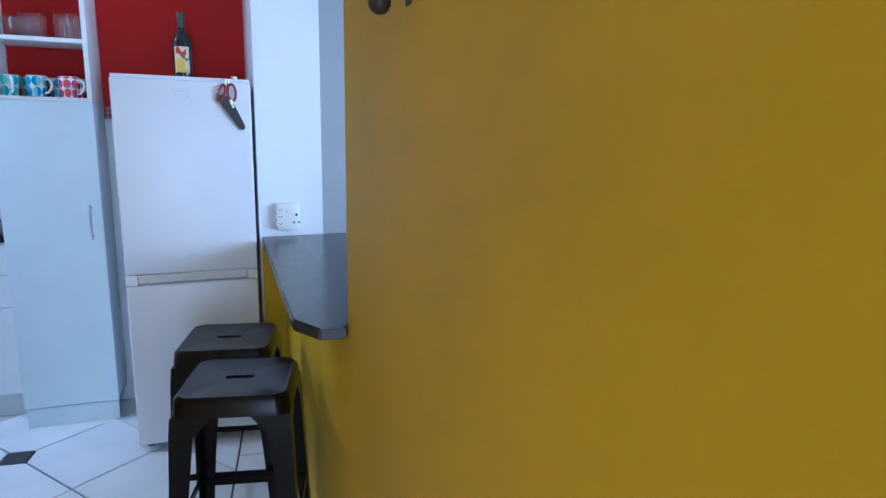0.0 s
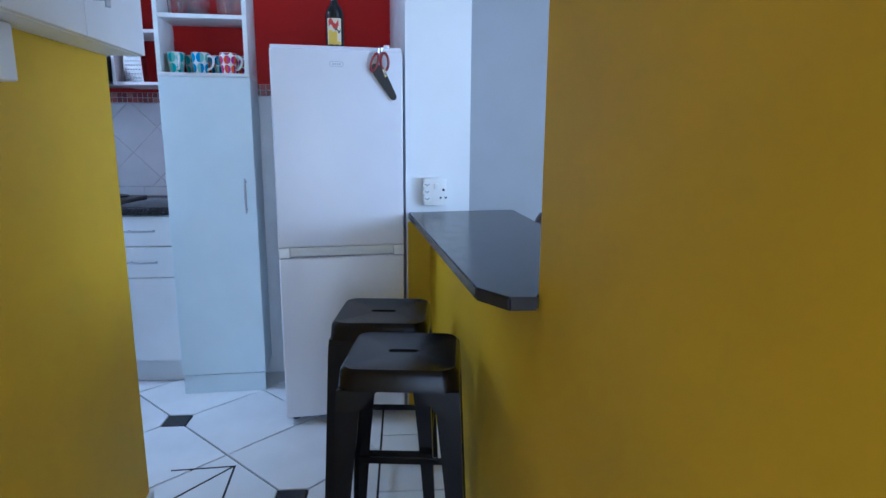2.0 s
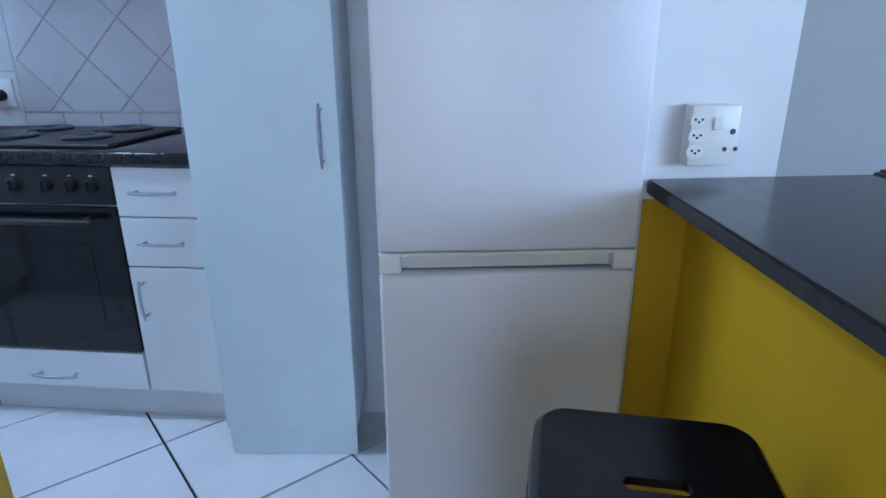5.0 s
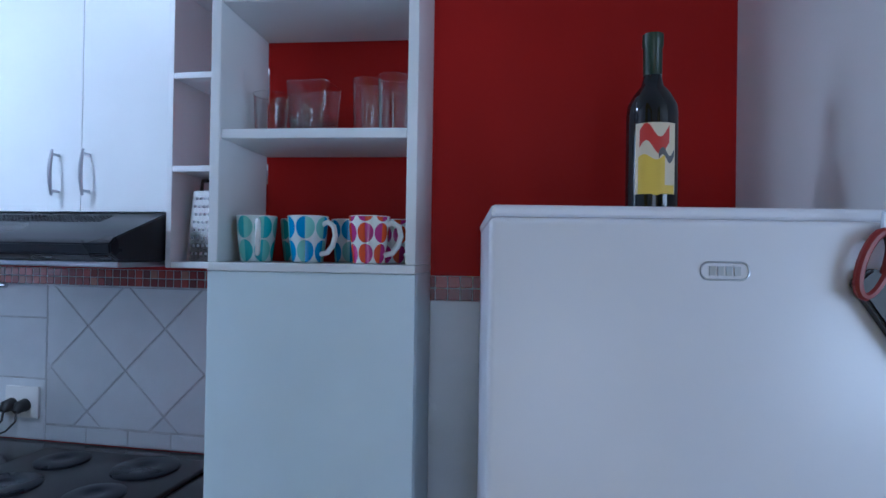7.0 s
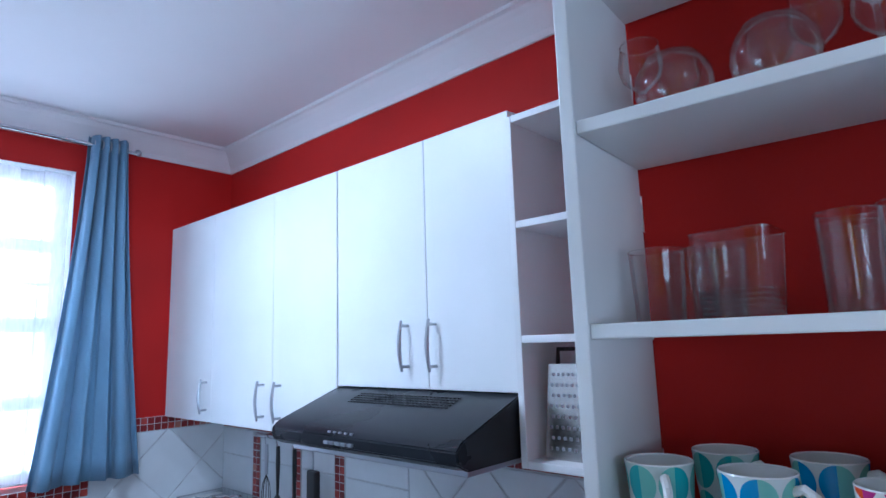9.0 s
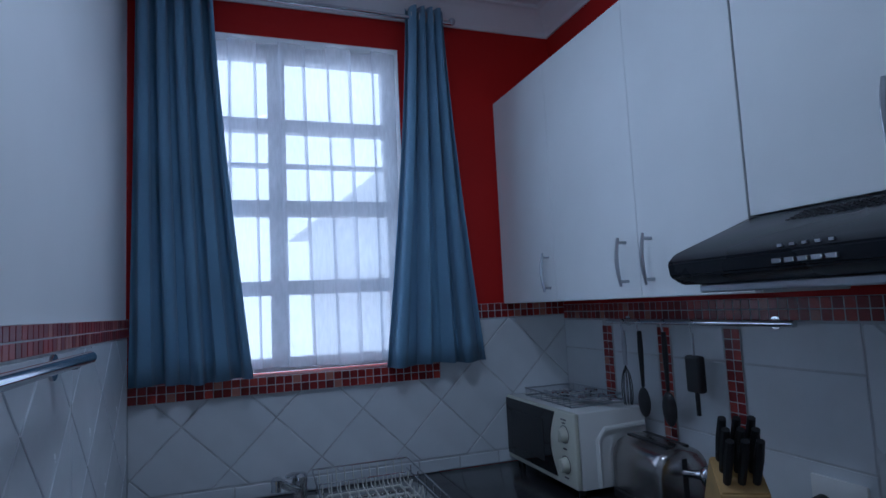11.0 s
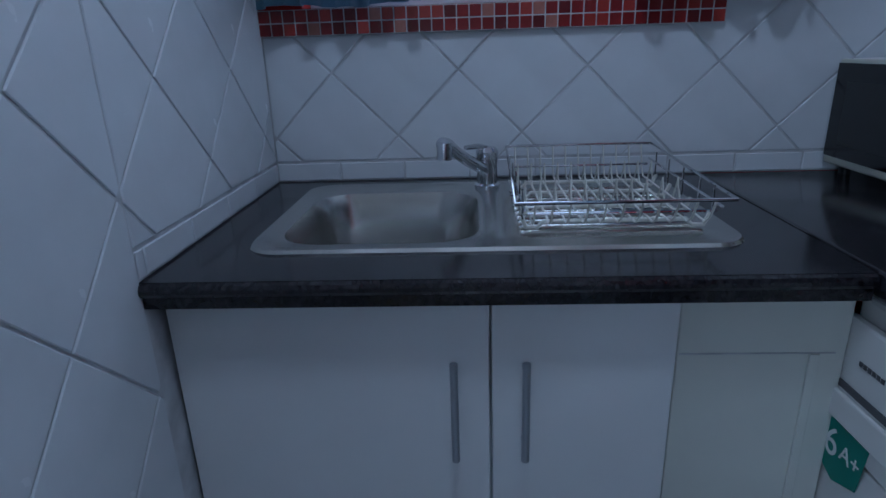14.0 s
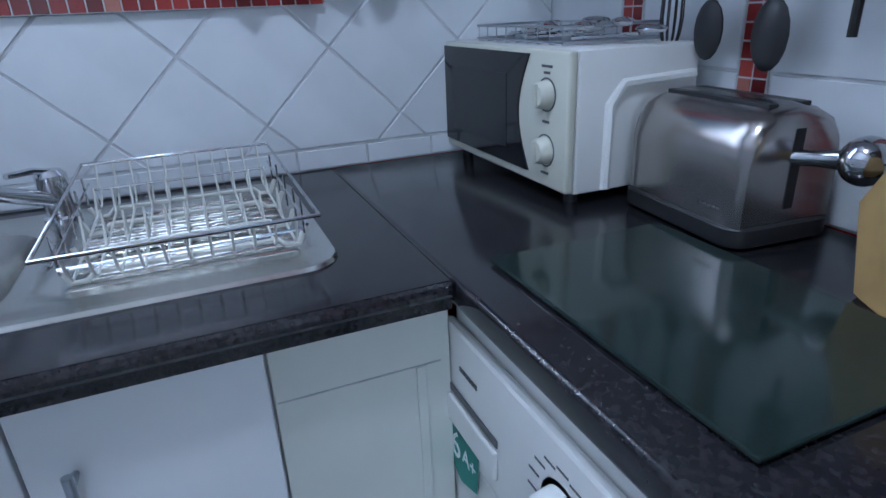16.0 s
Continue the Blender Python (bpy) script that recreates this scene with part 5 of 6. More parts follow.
def spatula(th, x, y, z):
    th.tube("handle", [(x, y, z), (x, y, z - 0.05), (x, y, z - 0.06)], 0.003, CHROME, 6)
    th.box("head", (x - 0.028, y - 0.012, z - 0.16), (x + 0.028, y + 0.012, z - 0.06), BLACK, 0.008)
    th.tube("stem", [(x, y, z - 0.16), (x, y, z - 0.22)], 0.006, BLACK, 8)


hung("whisk", -2.335, "black wire whisk hanging from the rail", "whisk", whisk)
hung("serving_spoon", -2.255, "black nylon serving spoon hanging from the rail", "spoon", spoon_like(0.028, 0.045))
hung("ladle", -2.145, "black nylon slotted spoon hanging from the rail", "spoon", spoon_like(0.030, 0.05))
hung("peeler", -2.03, "black plastic peeler hanging from the rail", "peeler", spatula)


# towel rail on the tiled wall
th = Thing("towel_rail", (-1.6, YS + 0.05, 1.42), "chrome towel rail on the tiled wall", "towel rail")
th.tube("bar", [(-2.03, YS + 0.058, 1.417), (-1.2, YS + 0.058, 1.417)], 0.0115, CHROME, 14)
for x in (-1.985, -1.25):
    bm = bmesh.new()
    bm_tube(bm, [(x, YS + 0.006, 1.405), (x, YS + 0.012, 1.405)], 0.024, 16)
    bm_tube(bm, [(x, YS + 0.010, 1.405), (x, YS + 0.045, 1.408), (x, YS + 0.058, 1.417)], 0.009, 10)
    th.part("bracket", bm, CHROME, True)


def socket_plate(name, m, label, outlets):
    """A white switched socket: local x right, z up, facing -y."""
    th = Thing(name, (0, 0, 0), label, "socket")
    w, h = 0.050, 0.059
    bm = bmesh.new()
    bm_box(bm, (-w, -0.014, -h), (w, 0.022, h), 0.005, 2)
    th.part("plate", bm, PLASTIC_W, True)
    for zz in (0.03, 0.0, -0.03):
        bm = bmesh.new()
        bm_prism(bm, [(-0.036 + 0.017 * px, zz + 0.011 * pz) for px, pz in ((-1, -0.5), (-0.6, -1), (0.6, -1), (1, -0.5), (1, 0.5), (0.6, 1), (-0.6, 1), (-1, 0.5))], 1, -0.0160, -0.0142)
        th.part("euro_outlet", bm, PLASTIC_W)
        bm = bmesh.new()
        for dx in (-0.007, 0.0, 0.007):
            bm_tube(bm, [(-0.036 + dx, -0.0168, zz + (0.002 if dx else -0.003)), (-0.036 + dx, -0.0158, zz + (0.002 if dx else -0.003))], 0.0027, 8)
        th.part("pin_holes", bm, BLACK, True)
    th.box("rocker", (-0.006, -0.019, 0.012), (0.012, -0.0142, 0.036), PLASTIC_W, 0.002)
    bm = bmesh.new()
    for px, pz, r in ((0.036, 0.008, 0.0058), (0.024, -0.026, 0.0045), (0.046, -0.026, 0.0045)):
        bm_tube(bm, [(px, -0.0152, pz), (px, -0.0141, pz)], r, 10)
    th.part("pin_holes", bm, BLACK, True)
    th.ob.matrix_basis = m
    return th


socket_plate("wall_socket", pose(0.594, 2.263, 1.004, 0, 0, 10), "white switched wall socket above the breakfast bar", 1)


def cooker_socket():
    th = Thing("double_socket", (-1.68, YN, 1.02), "white wall socket with two black plugs beside the hob", "socket")
    bm = bmesh.new()
    bm_box(bm, (-1.745, YN - 0.018, 0.972), (-1.617, YN - 0.0085, 1.075), 0.004)
    th.part("plate", bm, PLASTIC_W, True)
    for x in (-1.715, -1.665):
        bm = bmesh.new()
        bm_tube(bm, [(x, YN - 0.018, 1.015), (x, YN - 0.04, 1.013), (x, YN - 0.055, 1.0)], [0.022, 0.02, 0.01], 12)
        th.part("plug", bm, BLACK, True)
        bm = bmesh.new()
        bm_tube(bm, [(x, YN - 0.05, 1.0), (x, YN - 0.055, 0.97), (x - 0.04, YN - 0.05, 0.935), (x - 0.10, YN - 0.045, 0.912), (x - 0.16, YN - 0.04, 0.905)], 0.0035, 6)
        th.part("cord", bm, BLACK, True)


cooker_socket()


# ---- mugs and glasses ----


def mug(x, y, turn, body, label):
    th = Thing("mug", (0, 0, 0), label, "mug", "patterned mugs on the shelf")
    bm = bmesh.new()
    bm_lathe(bm, [(0, 0.003), (0.028, 0), (0.032, 0.003), (0.038, 0.05), (0.0415, 0.094)], 32)
    th.part("body", bm, body, True)
    bm = bmesh.new()
    bm_lathe(bm, [(0.0415, 0.094), (0.0405, 0.0955), (0.0385, 0.094), (0.035, 0.05), (0.029, 0.008), (0, 0.007)], 32)
    th.part("lining", bm, MUGW, True)
    bm = bmesh.new()
    pts = [(0.036, 0, 0.078), (0.050, 0, 0.083), (0.064, 0, 0.074), (0.068, 0, 0.056), (0.062, 0, 0.036), (0.050, 0, 0.022), (0.034, 0, 0.018)]
    bm_tube(bm, pts, 0.0056, 8)
    th.part("handle", bm, MUGW, True)
    th.ob.matrix_basis = pose(x, y, 1.5085, 0, 0, turn) @ Matrix.Scale(0.93, 4)


mug(-0.545, 2.53, -60, MUG_T, "white mug with teal printed dots")
mug(-0.440, 2.53, -15, MUG_B, "white mug with blue and green printed dots")
mug(-0.318, 2.53, -8, MUG_R, "white mug with red and orange printed dots")
mug(-0.505, 2.635, -20, MUG_T, "white mug with teal printed dots behind")
mug(-0.395, 2.64, -10, MUG_B, "white mug with blue printed dots behind")
mug(-0.300, 2.64, -30, MUG_R, "white mug with red printed dots behind")


def glass(name, x, y, z, prof, label, square=False):
    bm = bmesh.new()
    if square:
        rings = []
        for r, h in prof:
            rings.append([bm.verts.new((px, py, h)) for px, py in rounded(-r, -r, r, r, min(r * 0.35, 0.012) if r > 0.004 else r * 0.4, 3)])
        for a, b in zip(rings, rings[1:]):
            for i in range(len(a)):
                j = (i + 1) % len(a)
                bm.faces.new((a[i], a[j], b[j], b[i]))
    else:
        bm_lathe(bm, prof, 28)
    # the thick rim and, in tumblers, the heavy foot
    rim = max(prof, key=lambda p: p[1]) if prof[0][0] < 0.01 else prof[0]
    edge = rounded(-rim[0], -rim[0], rim[0], rim[0], 0.012, 3) if square else [(rim[0] * math.cos(k * math.tau / 28), rim[0] * math.sin(k * math.tau / 28)) for k in range(28)]
    bm_tube(bm, [(px, py, rim[1]) for px, py in edge], 0.0011, 6, closed=True)
    if square:
        for k in range(5):
            h = 0.006 + k * 0.006
            q = 0.0355 + 0.0055 * h / 0.095
            bm_tube(bm, [(px, py, h) for px, py in rounded(-q, -q, q, q, 0.011, 3)], 0.0013, 6, closed=True)
    ob = new(name, mesh_from(bm, name, GLASS, True))
    ob.location = (x, y, z)
    return tagged(ob, label, "glass", "drinking glasses on the shelves")


S1, S2 = 1.7552, 2.0082
tumbler = [(0.001, 0.004), (0.029, 0.0), (0.031, 0.004), (0.036, 0.095)]
square_t = [(0.001, 0.004), (0.035, 0.0), (0.037, 0.005), (0.0425, 0.095)]
high = [(0.001, 0.004), (0.026, 0.0), (0.0275, 0.004), (0.030, 0.104)]
bowl = [(0.041, 0.0), (0.046, 0.022), (0.044, 0.045), (0.032, 0.065), (0.016, 0.073), (0.001, 0.075)]
wine = [(0.001, 0.0), (0.032, 0.0), (0.031, 0.002), (0.006, 0.006), (0.0035, 0.015), (0.0035, 0.052), (0.007, 0.058), (0.025, 0.075), (0.030, 0.094), (0.025, 0.124)]
glass("square_tumbler", -0.440, 2.55, S1, square_t, "clear square glass tumbler", True)
for x, y in ((-0.555, 2.60), (-0.53, 2.65), (-0.49, 2.63)):
    glass("tumbler", x, y, S1, tumbler, "clear straight glass tumbler")
for x, y in ((-0.335, 2.56), (-0.345, 2.64), (-0.278, 2.54), (-0.278, 2.63)):
    glass("highball_glass", x, y, S1, high, "clear tall drinking glass")
for x, y in ((-0.485, 2.53), (-0.375, 2.53)):
    glass("stemless_glass", x, y, S2, bowl, "clear round stemless glass turned upside down")
for x, y in ((-0.545, 2.58), (-0.52, 2.65), (-0.40, 2.64), (-0.345, 2.61), (-0.283, 2.54), (-0.285, 2.63)):
    glass("wine_glass", x, y, S2, wine, "clear stemmed wine glass")

# ---- hall and living room ----


def hall_cabinet():
    """A shallow cupboard hung on the hall's west wall, askew with it."""
    th = Thing("hall_cabinet", (0, 0, 0), "shallow white wall cupboard with bar handles on the yellow wall", "cabinet")
    w, d, z0, z1 = 1.3, 0.105, 1.448, 2.25
    th.box("carcass", (0.0, -w, z0), (d - 0.018, 0.0, z1), MELA)
    for k in range(4):
        a, b = -w + k * w / 4, -w + (k + 1) * w / 4
        dr = th.box("door", (d - 0.0175, a + 0.001, z0 + 0.001), (d, b - 0.001, z1), MELA)
        hy = (b - 0.045) if k % 2 == 0 else (a + 0.045)
        bar_handle(th, (d, hy, z0 + 0.07), (d, hy, z0 + 0.22), (1, 0, 0), dr)
    th.ob.matrix_basis = pose(-0.3425, 1.44, 0, 0, 0, 2.3)


hall_cabinet()
th = Thing("meter_box", (-0.33, 0.9, 1.34), "white plastic box on the yellow wall", "box")
bm = bmesh.new()
bm_box(bm, (0, -0.30, 0), (0.04, 0, 0.108), 0.005)
th.part("case", bm, PLASTIC_W, at=(0, 0, 0))
th.ob.children[0].location = (0, 0, 0)
th.ob.matrix_basis = pose(-0.3235, 0.96, 1.338, 0, 0, 2.3)


def coat_hook():
    y = 0.44
    x = hall_x(y)
    th = Thing("coat_hook", (x, y, 1.542), "dark rounded coat hook on the yellow wall", "hook")
    bm = bmesh.new()
    bm_box(bm, (x - 0.006, y - 0.012, 1.537), (x - 0.0005, y + 0.012, 1.612), 0.003)
    th.part("plate", bm, BROWN, True)
    bm = bmesh.new()
    bm_tube(bm, [(x - 0.004, y, 1.582), (x - 0.03, y, 1.557), (x - 0.045, y, 1.537)], [0.007, 0.008, 0.010], 10)
    bmesh.ops.create_uvsphere(bm, u_segments=14, v_segments=10, radius=0.017, matrix=Matrix.Translation((x - 0.045, y, 1.538)))
    th.part("knob", bm, BROWN, True)


coat_hook()


def picture():
    th = Thing("framed_picture", (1.95, 3.49, 1.0), "yellow framed city print on the living room wall", "picture")
    x0, x1, z0, z1, y = 1.81, 2.42, 0.98, 1.85, 3.4985
    bm = bmesh.new()
    for lo, hi in (((x0, y - 0.03, z0), (x0 + 0.05, y, z1)), ((x1 - 0.05, y - 0.03, z0), (x1, y, z1)), ((x0 + 0.05, y - 0.03, z0), (x1 - 0.05, y, z0 + 0.02)), ((x0 + 0.05, y - 0.03, z1 - 0.05), (x1 - 0.05, y, z1))):
        bm_box(bm, lo, hi, 0.003)
    th.part("frame", bm, LBL_Y)
    th.box("print", (x0 + 0.05, y - 0.012, z0 + 0.02), (x1 - 0.05, y - 0.002, z1 - 0.05), LBL_C, 0.0)
    rnd = random.Random(7)
    for k in range(14):
        a = x0 + 0.055 + (k % 7) * 0.07
        h = rnd.uniform(0.05, 0.22) if k < 7 else rnd.uniform(0.04, 0.1)
        zb = z0 + 0.022 if k < 7 else z0 + 0.30
        th.box("print_patch", (a, y - 0.0135 - 0.0004 * (k % 3), zb), (a + rnd.uniform(0.03, 0.065), y - 0.0122, zb + h), rnd.choice([INK, INKW, INK, LBL_Y]), 0.0)


picture()


def dining_chair():
    th = Thing("dining_chair", (1.30, 2.75, 0), "dark brown padded chair behind the breakfast bar", "chair")
    bm = bmesh.new()
    f, b = [], []
    prof = [(-0.25, 0.82), (-0.22, 0.865), (-0.1, 0.872), (0.05, 0.86), (0.18, 0.845), (0.25, 0.80)]
    for px, pz in prof:
        f.append([bm.verts.new((1.38 + px, 2.60 + 0.25 * px * px, z)) for z in (0.46, pz)])
        b.append([bm.verts.new((1.38 + px, 2.66 + 0.25 * px * px, z)) for z in (0.46, pz)])
    for i in range(len(prof) - 1):
        bm.faces.new((f[i][0], f[i + 1][0], f[i + 1][1], f[i][1]))
        bm.faces.new((b[i][0], b[i][1], b[i + 1][1], b[i + 1][0]))
        bm.faces.new((f[i][1], f[i + 1][1], b[i + 1][1], b[i][1]))
        bm.faces.new((f[i][0], b[i][0], b[i + 1][0], f[i + 1][0]))
    for e in (0, -1):
        bm.faces.new((f[e][0], f[e][1], b[e][1], b[e][0]))
    bmesh.ops.recalc_face_normals(bm, faces=bm.faces)
    bmesh.ops.bevel(bm, geom=list(bm.edges), offset=0.008, segments=2, affect="EDGES")
    th.part("backrest", bm, BROWN, True)
    bm = bmesh.new()
    bm_box(bm, (1.14, 2.67, 0.41), (1.62, 3.10, 0.47), 0.02)
    th.part("seat", bm, BROWN, True)
    for x in (1.17, 1.59):
        for y in (2.70, 3.06):
            bm = bmesh.new()
            bm_tube(bm, [(x, y, 0), (x, y, 0.415)], [0.014, 0.018], 8)
            th.part("leg", bm, BROWN, True)


dining_chair()

# an old cut in the floor tiles at the kitchen opening
def floor_joint(a, b, w=0.008):
    a, b = Vector((*a, 0.0)), Vector((*b, 0.0))
    t = (b - a).normalized()
    n = Vector((-t.y, t.x, 0)) * (w / 2)
    bm = bmesh.new()
    bm_prism(bm, [(a - n)[:2], (b - n)[:2], (b + n)[:2], (a + n)[:2]], 2, -0.004, 0.0008)
    tagged(new("floor_joint", mesh_from(bm, "floor_joint", FGROUT)), "dark grout joint cut across a floor tile", "grout joint", kind="structure")


floor_joint((-0.42, 1.800), (-0.186, 1.817))
floor_joint((-0.190, 1.817), (-0.160, 1.40))
floor_joint((-0.196, 1.813), (-0.44, 1.50))

# ---- tiles: walls and floor ----


def clip(poly, rect):
    """Cuts a flat outline to a rectangle (u0, v0, u1, v1)."""
    u0, v0, u1, v1 = rect
    for axis, lim, keep in ((0, u0, 1), (0, u1, -1), (1, v0, 1), (1, v1, -1)):
        out = []
        for i, p in enumerate(poly):
            q = poly[(i + 1) % len(poly)]
            a, b = (p[axis] - lim) * keep, (q[axis] - lim) * keep
            if a >= 0:
                out.append(p)
            if a * b < 0:
                s = a / (a - b)
                out.append((p[0] + (q[0] - p[0]) * s, p[1] + (q[1] - p[1]) * s))
        poly = out
        if len(poly) < 3:
            return []
    return poly


def area(poly):
    return 0.5 * sum(a[0] * b[1] - b[0] * a[1] for a, b in zip(poly, poly[1:] + poly[:1]))


def shrink(poly, d):
    """Moves every side of a convex outline inwards by d."""
    if area(poly) < 0:
        poly = poly[::-1]
    lines = []
    pts = [p for i, p in enumerate(poly) if math.dist(p, poly[i - 1]) > 1e-5]
    n = len(pts)
    for i in range(n):
        p, q = Vector(pts[i]), Vector(pts[(i + 1) % n])
        t = (q - p).normalized()
        lines.append((p + Vector((-t.y, t.x)) * d, t))
    out = []
    for i in range(n):
        (p, t), (q, s) = lines[i - 1], lines[i]
        den = t.x * s.y - t.y * s.x
        if abs(den) < 1e-6:
            continue
        k = ((q - p).x * s.y - (q - p).y * s.x) / den
        out.append(tuple(p + t * k))
    return out if len(out) > 2 and area(out) > 1e-5 else []


def place_tile(name, poly, to_world, parent, material, depth, gap, bevel=0.0012):
    poly = shrink(poly, gap / 2)
    if not poly or area(poly) < 1.5e-4:
        return
    top = shrink(poly, bevel)
    if len(top) != len(poly):
        top = poly
    cu, cv = sum(p[0] for p in poly) / len(poly), sum(p[1] for p in poly) / len(poly)
    bm = bmesh.new()
    c = to_world(cu, cv, 0)
    rings = [[bm.verts.new(to_world(u, v, h) - c) for u, v in pl] for pl, h in ((poly, 0), (poly, depth - bevel), (top, depth))]
    n = len(poly)
    for a, b in zip(rings, rings[1:]):
        for i in range(n):
            bm.faces.new((a[i], a[(i + 1) % n], b[(i + 1) % n], b[i]))
    bm.faces.new(rings[2])
    bmesh.ops.recalc_face_normals(bm, faces=bm.faces)
    f = max(bm.faces, key=lambda q: q.calc_area())
    if f.normal.dot(to_world(cu, cv, 1) - c) < 0:
        bmesh.ops.reverse_faces(bm, faces=bm.faces)
    ob = new(name, mesh_from(bm, name, material))
    ob.parent, ob.location = parent, c


def diamond_tiles(rect, u_node, v_node, half, to_world, parent, gap=0.0045, low=None):
    u0, v0, u1, v1 = rect
    for i in range(-20, 21):
        for j in range(-20, 21):
            if (i + j) % 2:
                continue
            cu, cv = u_node + half * i + half, v_node + half * j
            box = rect if not low or cu + half * 0.9 > low[0] else (u0, v0, u1, low[1])
            poly = clip([(cu - half, cv), (cu, cv - half), (cu + half, cv), (cu, cv + half)], box)
            if poly:
                place_tile("tile", poly, to_world, parent, TILE, 0.0026, gap, 0.0016)


def course(rect, step, to_world, parent, gap=0.0045):
    u0, v0, u1, v1 = rect
    u = u0
    while u < u1 - 0.01:
        place_tile("tile", [(u, v0), (min(u + step, u1), v0), (min(u + step, u1), v1), (u, v1)], to_world, parent, TILE, 0.003, gap)
        u += step


def bed(name, lo, hi, label):
    return solid(name, [(lo, hi)], GROUT, label, "tiling")


def west_p(u, v, h):
    return Vector((XW + 0.0035 + h, u, v))


def north_p(u, v, h):
    return Vector((u, YN - 0.0035 - h, v))


def south_p(u, v, h):
    return Vector((u, YS + 0.0035 + h, v))


wt = solid("tiling_west", [((XW + 0.0005, YS + 0.001, TOP), (XW + 0.0035, 2.61, 1.228)), ((XW + 0.0005, 2.61, TOP), (XW + 0.0035, YN - 0.001, 1.428))], GROUT, "white glazed wall tiles laid diagonally over the sink", "tiling")
diamond_tiles((YS + 0.004, TOP + 0.047, YN - 0.004, 1.428), 1.754, 1.146, 0.1425, west_p, wt, low=(2.61, 1.228))
course((YS + 0.004, TOP + 0.001, YN - 0.004, TOP + 0.045), 0.152, west_p, wt)
nt = bed("tiling_north", (XW + 0.001, YN - 0.0035, TOP), (-0.609, YN - 0.0005, 1.41), "white glazed wall tiles laid diagonally behind the hob")
diamond_tiles((-1.60, TOP + 0.054, -0.611, 1.408), -1.308, 1.142, 0.138, north_p, nt)
course((-1.60, TOP + 0.001, -0.611, TOP + 0.052), 0.152, north_p, nt)
for a, b in ((XW + 0.002, -2.515), (-2.455, -2.23), (-2.17, -1.97), (-1.91, -1.60)):
    for v0, v1 in ((TOP + 0.001, 1.10), (1.10, 1.30), (1.30, 1.408)):
        place_tile("tile", [(a, v0), (b, v0), (b, v1), (a, v1)], north_p, nt, TILE, 0.0026, 0.0045)
stl = bed("tiling_south", (XW + 0.006, YS + 0.0005, 0.0), (-0.507, YS + 0.0035, 1.432), "white glazed wall tiles laid diagonally beside the sink")
diamond_tiles((XW + 0.01, TOP + 0.047, -2.13, 1.430), -1.683, 1.166, 0.1455, south_p, stl)
diamond_tiles((-2.13, 0.002, -0.508, 1.430), -1.683, 1.166, 0.1455, south_p, stl)
course((XW + 0.01, TOP + 0.001, -2.13, TOP + 0.045), 0.152, south_p, stl)

# mosaic strips: glass chips that share one mesh
bm = bmesh.new()
bm_box(bm, (-0.0122, 0, -0.0122), (0.0122, 0.005, 0.0122), 0.0010, 1)
CHIP = mesh_from(bm, "mosaic_chip", MOSAIC)


def mosaic(name, start, along, across, n, rows, facing, label):
    """Rows of chips from a start corner; `facing` turns the chip's front outwards."""
    start, along, across = Vector(start), Vector(along), Vector(across)
    out = Euler((0, 0, radians(facing))).to_matrix() @ Vector((0, -1, 0))
    bm = bmesh.new()
    p = [start, start + along * n, start + along * n + across * rows, start + across * rows]
    vs = [bm.verts.new(q - start + out * 0.0076) for q in p] + [bm.verts.new(q - start + out * 0.0002) for q in p]
    for idx in ((0, 1, 2, 3), (7, 6, 5, 4), (0, 4, 5, 1), (1, 5, 6, 2), (2, 6, 7, 3), (3, 7, 4, 0)):
        bm.faces.new([vs[i] for i in idx])
    bmesh.ops.recalc_face_normals(bm, faces=bm.faces)
    base = new(name, mesh_from(bm, name, GROUTL))
    base.location = start
    tagged(base, label, "mosaic", kind="structure")
    for i in range(n):
        for j in range(rows):
            ob = new("chip", CHIP)
            ob.parent = base
            ob.matrix_basis = Matrix.Translation(along * (i + 0.5) + across * (j + 0.5) + out * 0.0036) @ pose(0, 0, 0, 0, 0, facing + 180)


P = 0.027
mosaic("mosaic_sill", (XW + 0.012, 1.606, 1.226), (0, P, 0), (0, 0, P), 37, 2, 90, "red glass mosaic strip along the window sill")
mosaic("mosaic_west", (XW, 2.62, 1.428), (0, P, 0), (0, 0, P), 19, 2, 90, "red glass mosaic strip on the window wall")
mosaic("mosaic_south", (XW + 0.006, YS, 1.432), (P, 0, 0), (0, 0, P), 83, 2, 180, "red glass mosaic strip above the tiled wall")
mosaic("mosaic_north", (XW + 0.006, YN, 1.41), (P, 0, 0), (0, 0, P), 79, 2, 0, "red glass mosaic strip below the cupboards")
for x in (-2.512, -2.227, -1.967):
    mosaic("mosaic_upright", (x, YN, TOP + 0.002), (P, 0, 0), (0, 0, P), 2, 18, 0, "upright red glass mosaic strip between tiles")
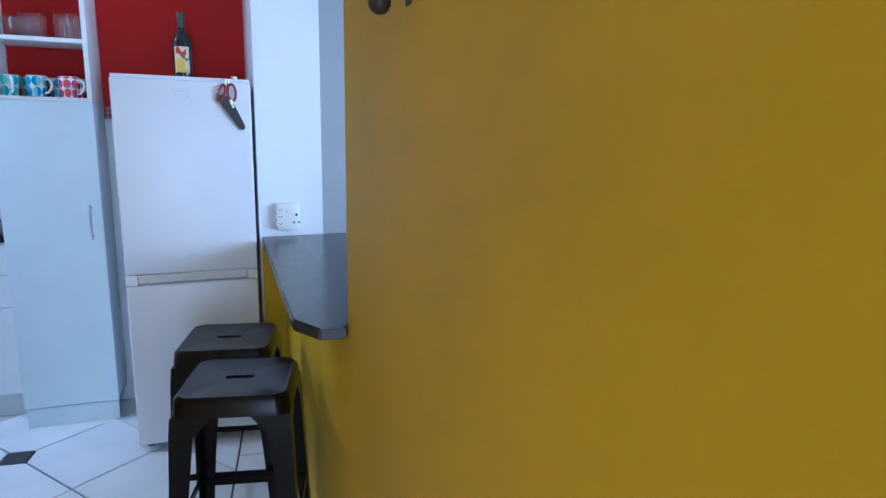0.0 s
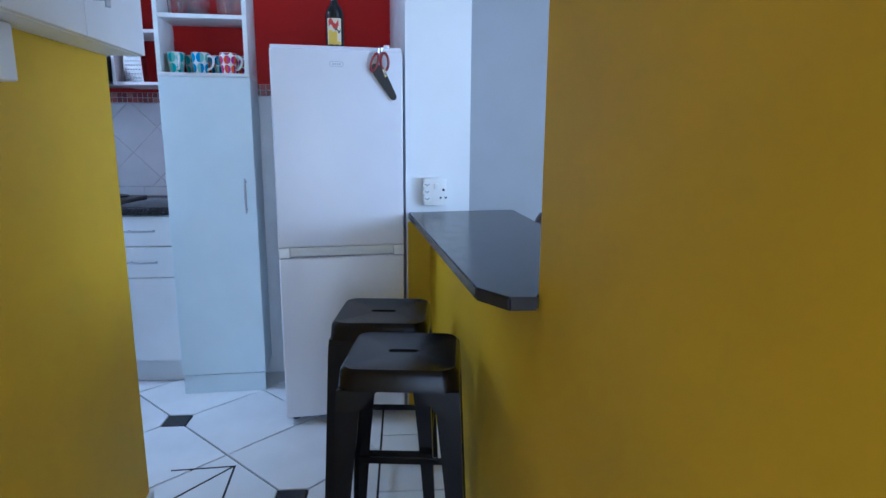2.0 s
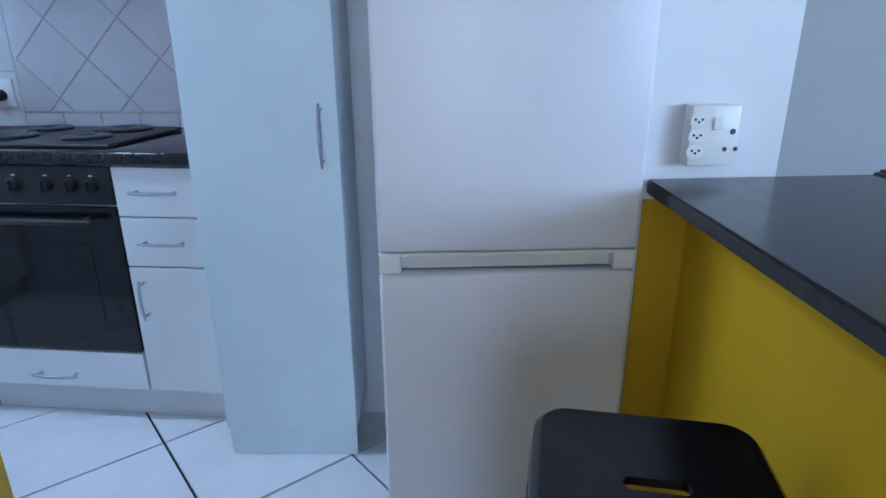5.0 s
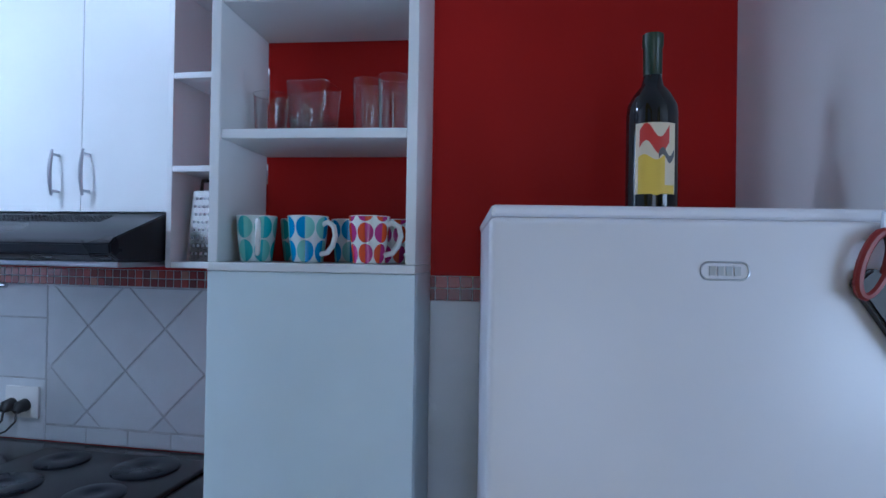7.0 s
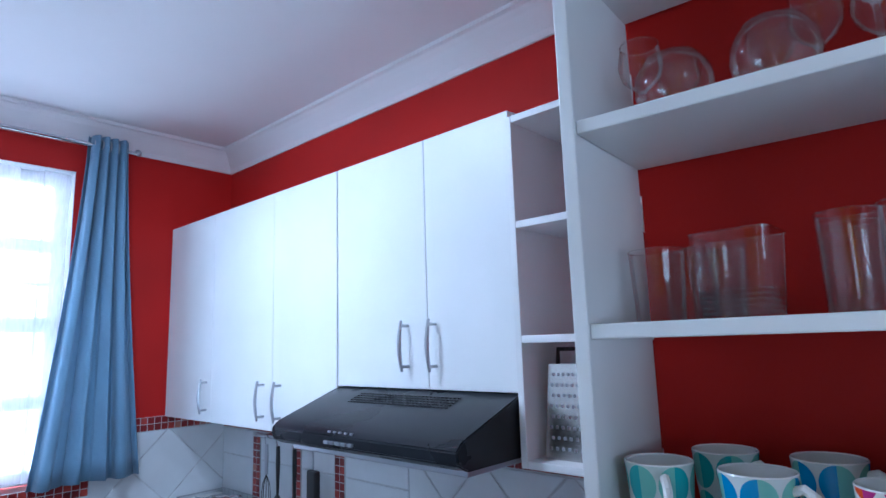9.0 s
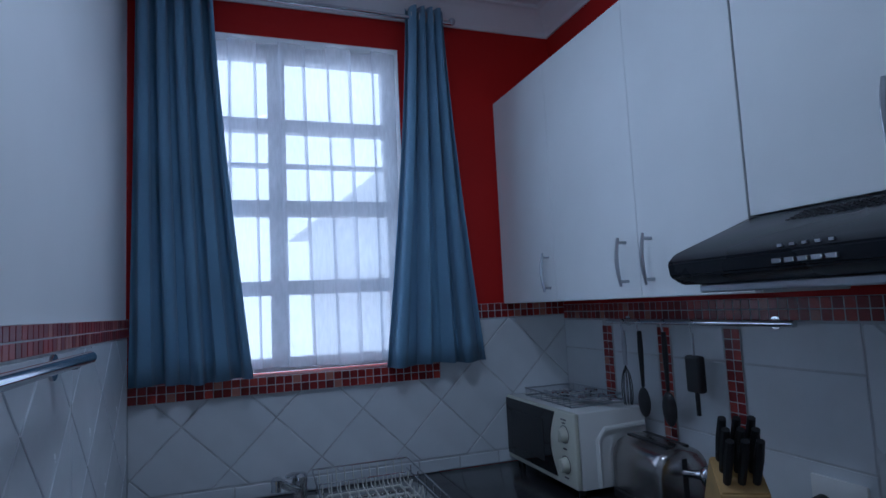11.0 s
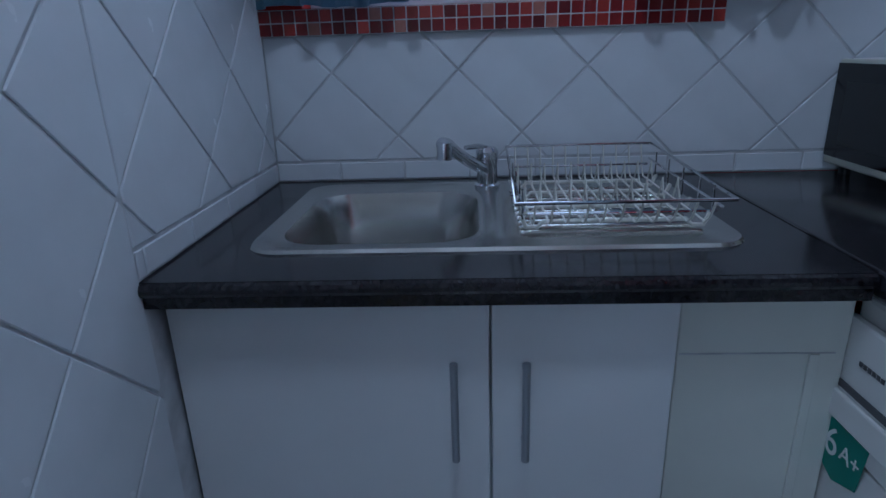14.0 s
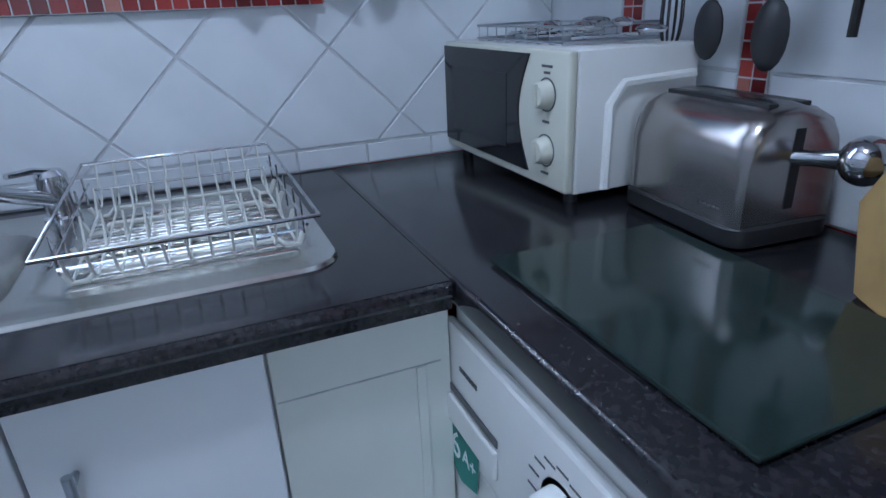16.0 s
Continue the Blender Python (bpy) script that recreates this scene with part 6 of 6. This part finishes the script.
# the strip goes on behind the fridge on the askew wall
mosaic("mosaic_fridge_wall", (-0.285, 2.7305, 1.428), (P * 0.9926, P * 0.1216, 0), (0, 0, P), 11, 2, 7, "red glass mosaic strip beside the fridge")

# floor: large diagonal tiles, black inserts where four cut corners meet


def floor_p(u, v, h):
    return Vector((u, v, -0.008 + h))


fl = bpy.data.objects["floor"]
NX, NY, HD, CUT = -0.545, 2.205, 0.302, 0.052
BX = 0.36
for i in range(-9, 12):
    for j in range(-12, 6):
        if (i + j) % 2 == 0:
            continue
        cu, cv = NX + HD * i, NY + HD * j
        poly = []
        for du, dv in ((-1, 0), (0, -1), (1, 0), (0, 1)):
            ni, nj = i + du, j + dv
            p, q = (ni + nj) // 2, (ni - nj) // 2
            if p % 2 == 0 and q % 2 == 0:
                # cut corner
                if du:
                    poly += [(cu + du * (HD - CUT), cv + du * CUT), (cu + du * (HD - CUT), cv - du * CUT)][:: 1]
                else:
                    poly += [(cu - dv * CUT * -1, cv + dv * (HD - CUT)), (cu + dv * CUT * -1, cv + dv * (HD - CUT))][::1 if dv > 0 else 1]
            else:
                poly.append((cu + du * HD, cv + dv * HD))
        ctr = (cu, cv)
        poly.sort(key=lambda r: math.atan2(r[1] - ctr[1], r[0] - ctr[0]))
        poly = clip(poly, (-2.75, -2.38, BX, 3.10))
        if poly:
            place_tile("tile", poly, floor_p, fl, FTILE, 0.008, 0.008, 0.001)
for i in range(-9, 12):
    for j in range(-12, 6):
        if (i + j) % 2:
            continue
        p, q = (i + j) // 2, (i - j) // 2
        if p % 2 == 0 and q % 2 == 0:
            cu, cv = NX + HD * i, NY + HD * j
            poly = clip([(cu - CUT, cv - CUT), (cu + CUT, cv - CUT), (cu + CUT, cv + CUT), (cu - CUT, cv + CUT)], (-2.75, -2.38, BX, 3.10))
            if poly:
                place_tile("tile", poly, floor_p, fl, FBLACK, 0.0078, 0.006, 0.001)
for i in range(9):
    for j in range(15):
        a, b = BX + i * 0.40, -2.38 + j * 0.40
        place_tile("tile", [(a, b), (a + 0.40, b), (a + 0.40, b + 0.40), (a, b + 0.40)], floor_p, fl, FTILE, 0.008, 0.008, 0.001)
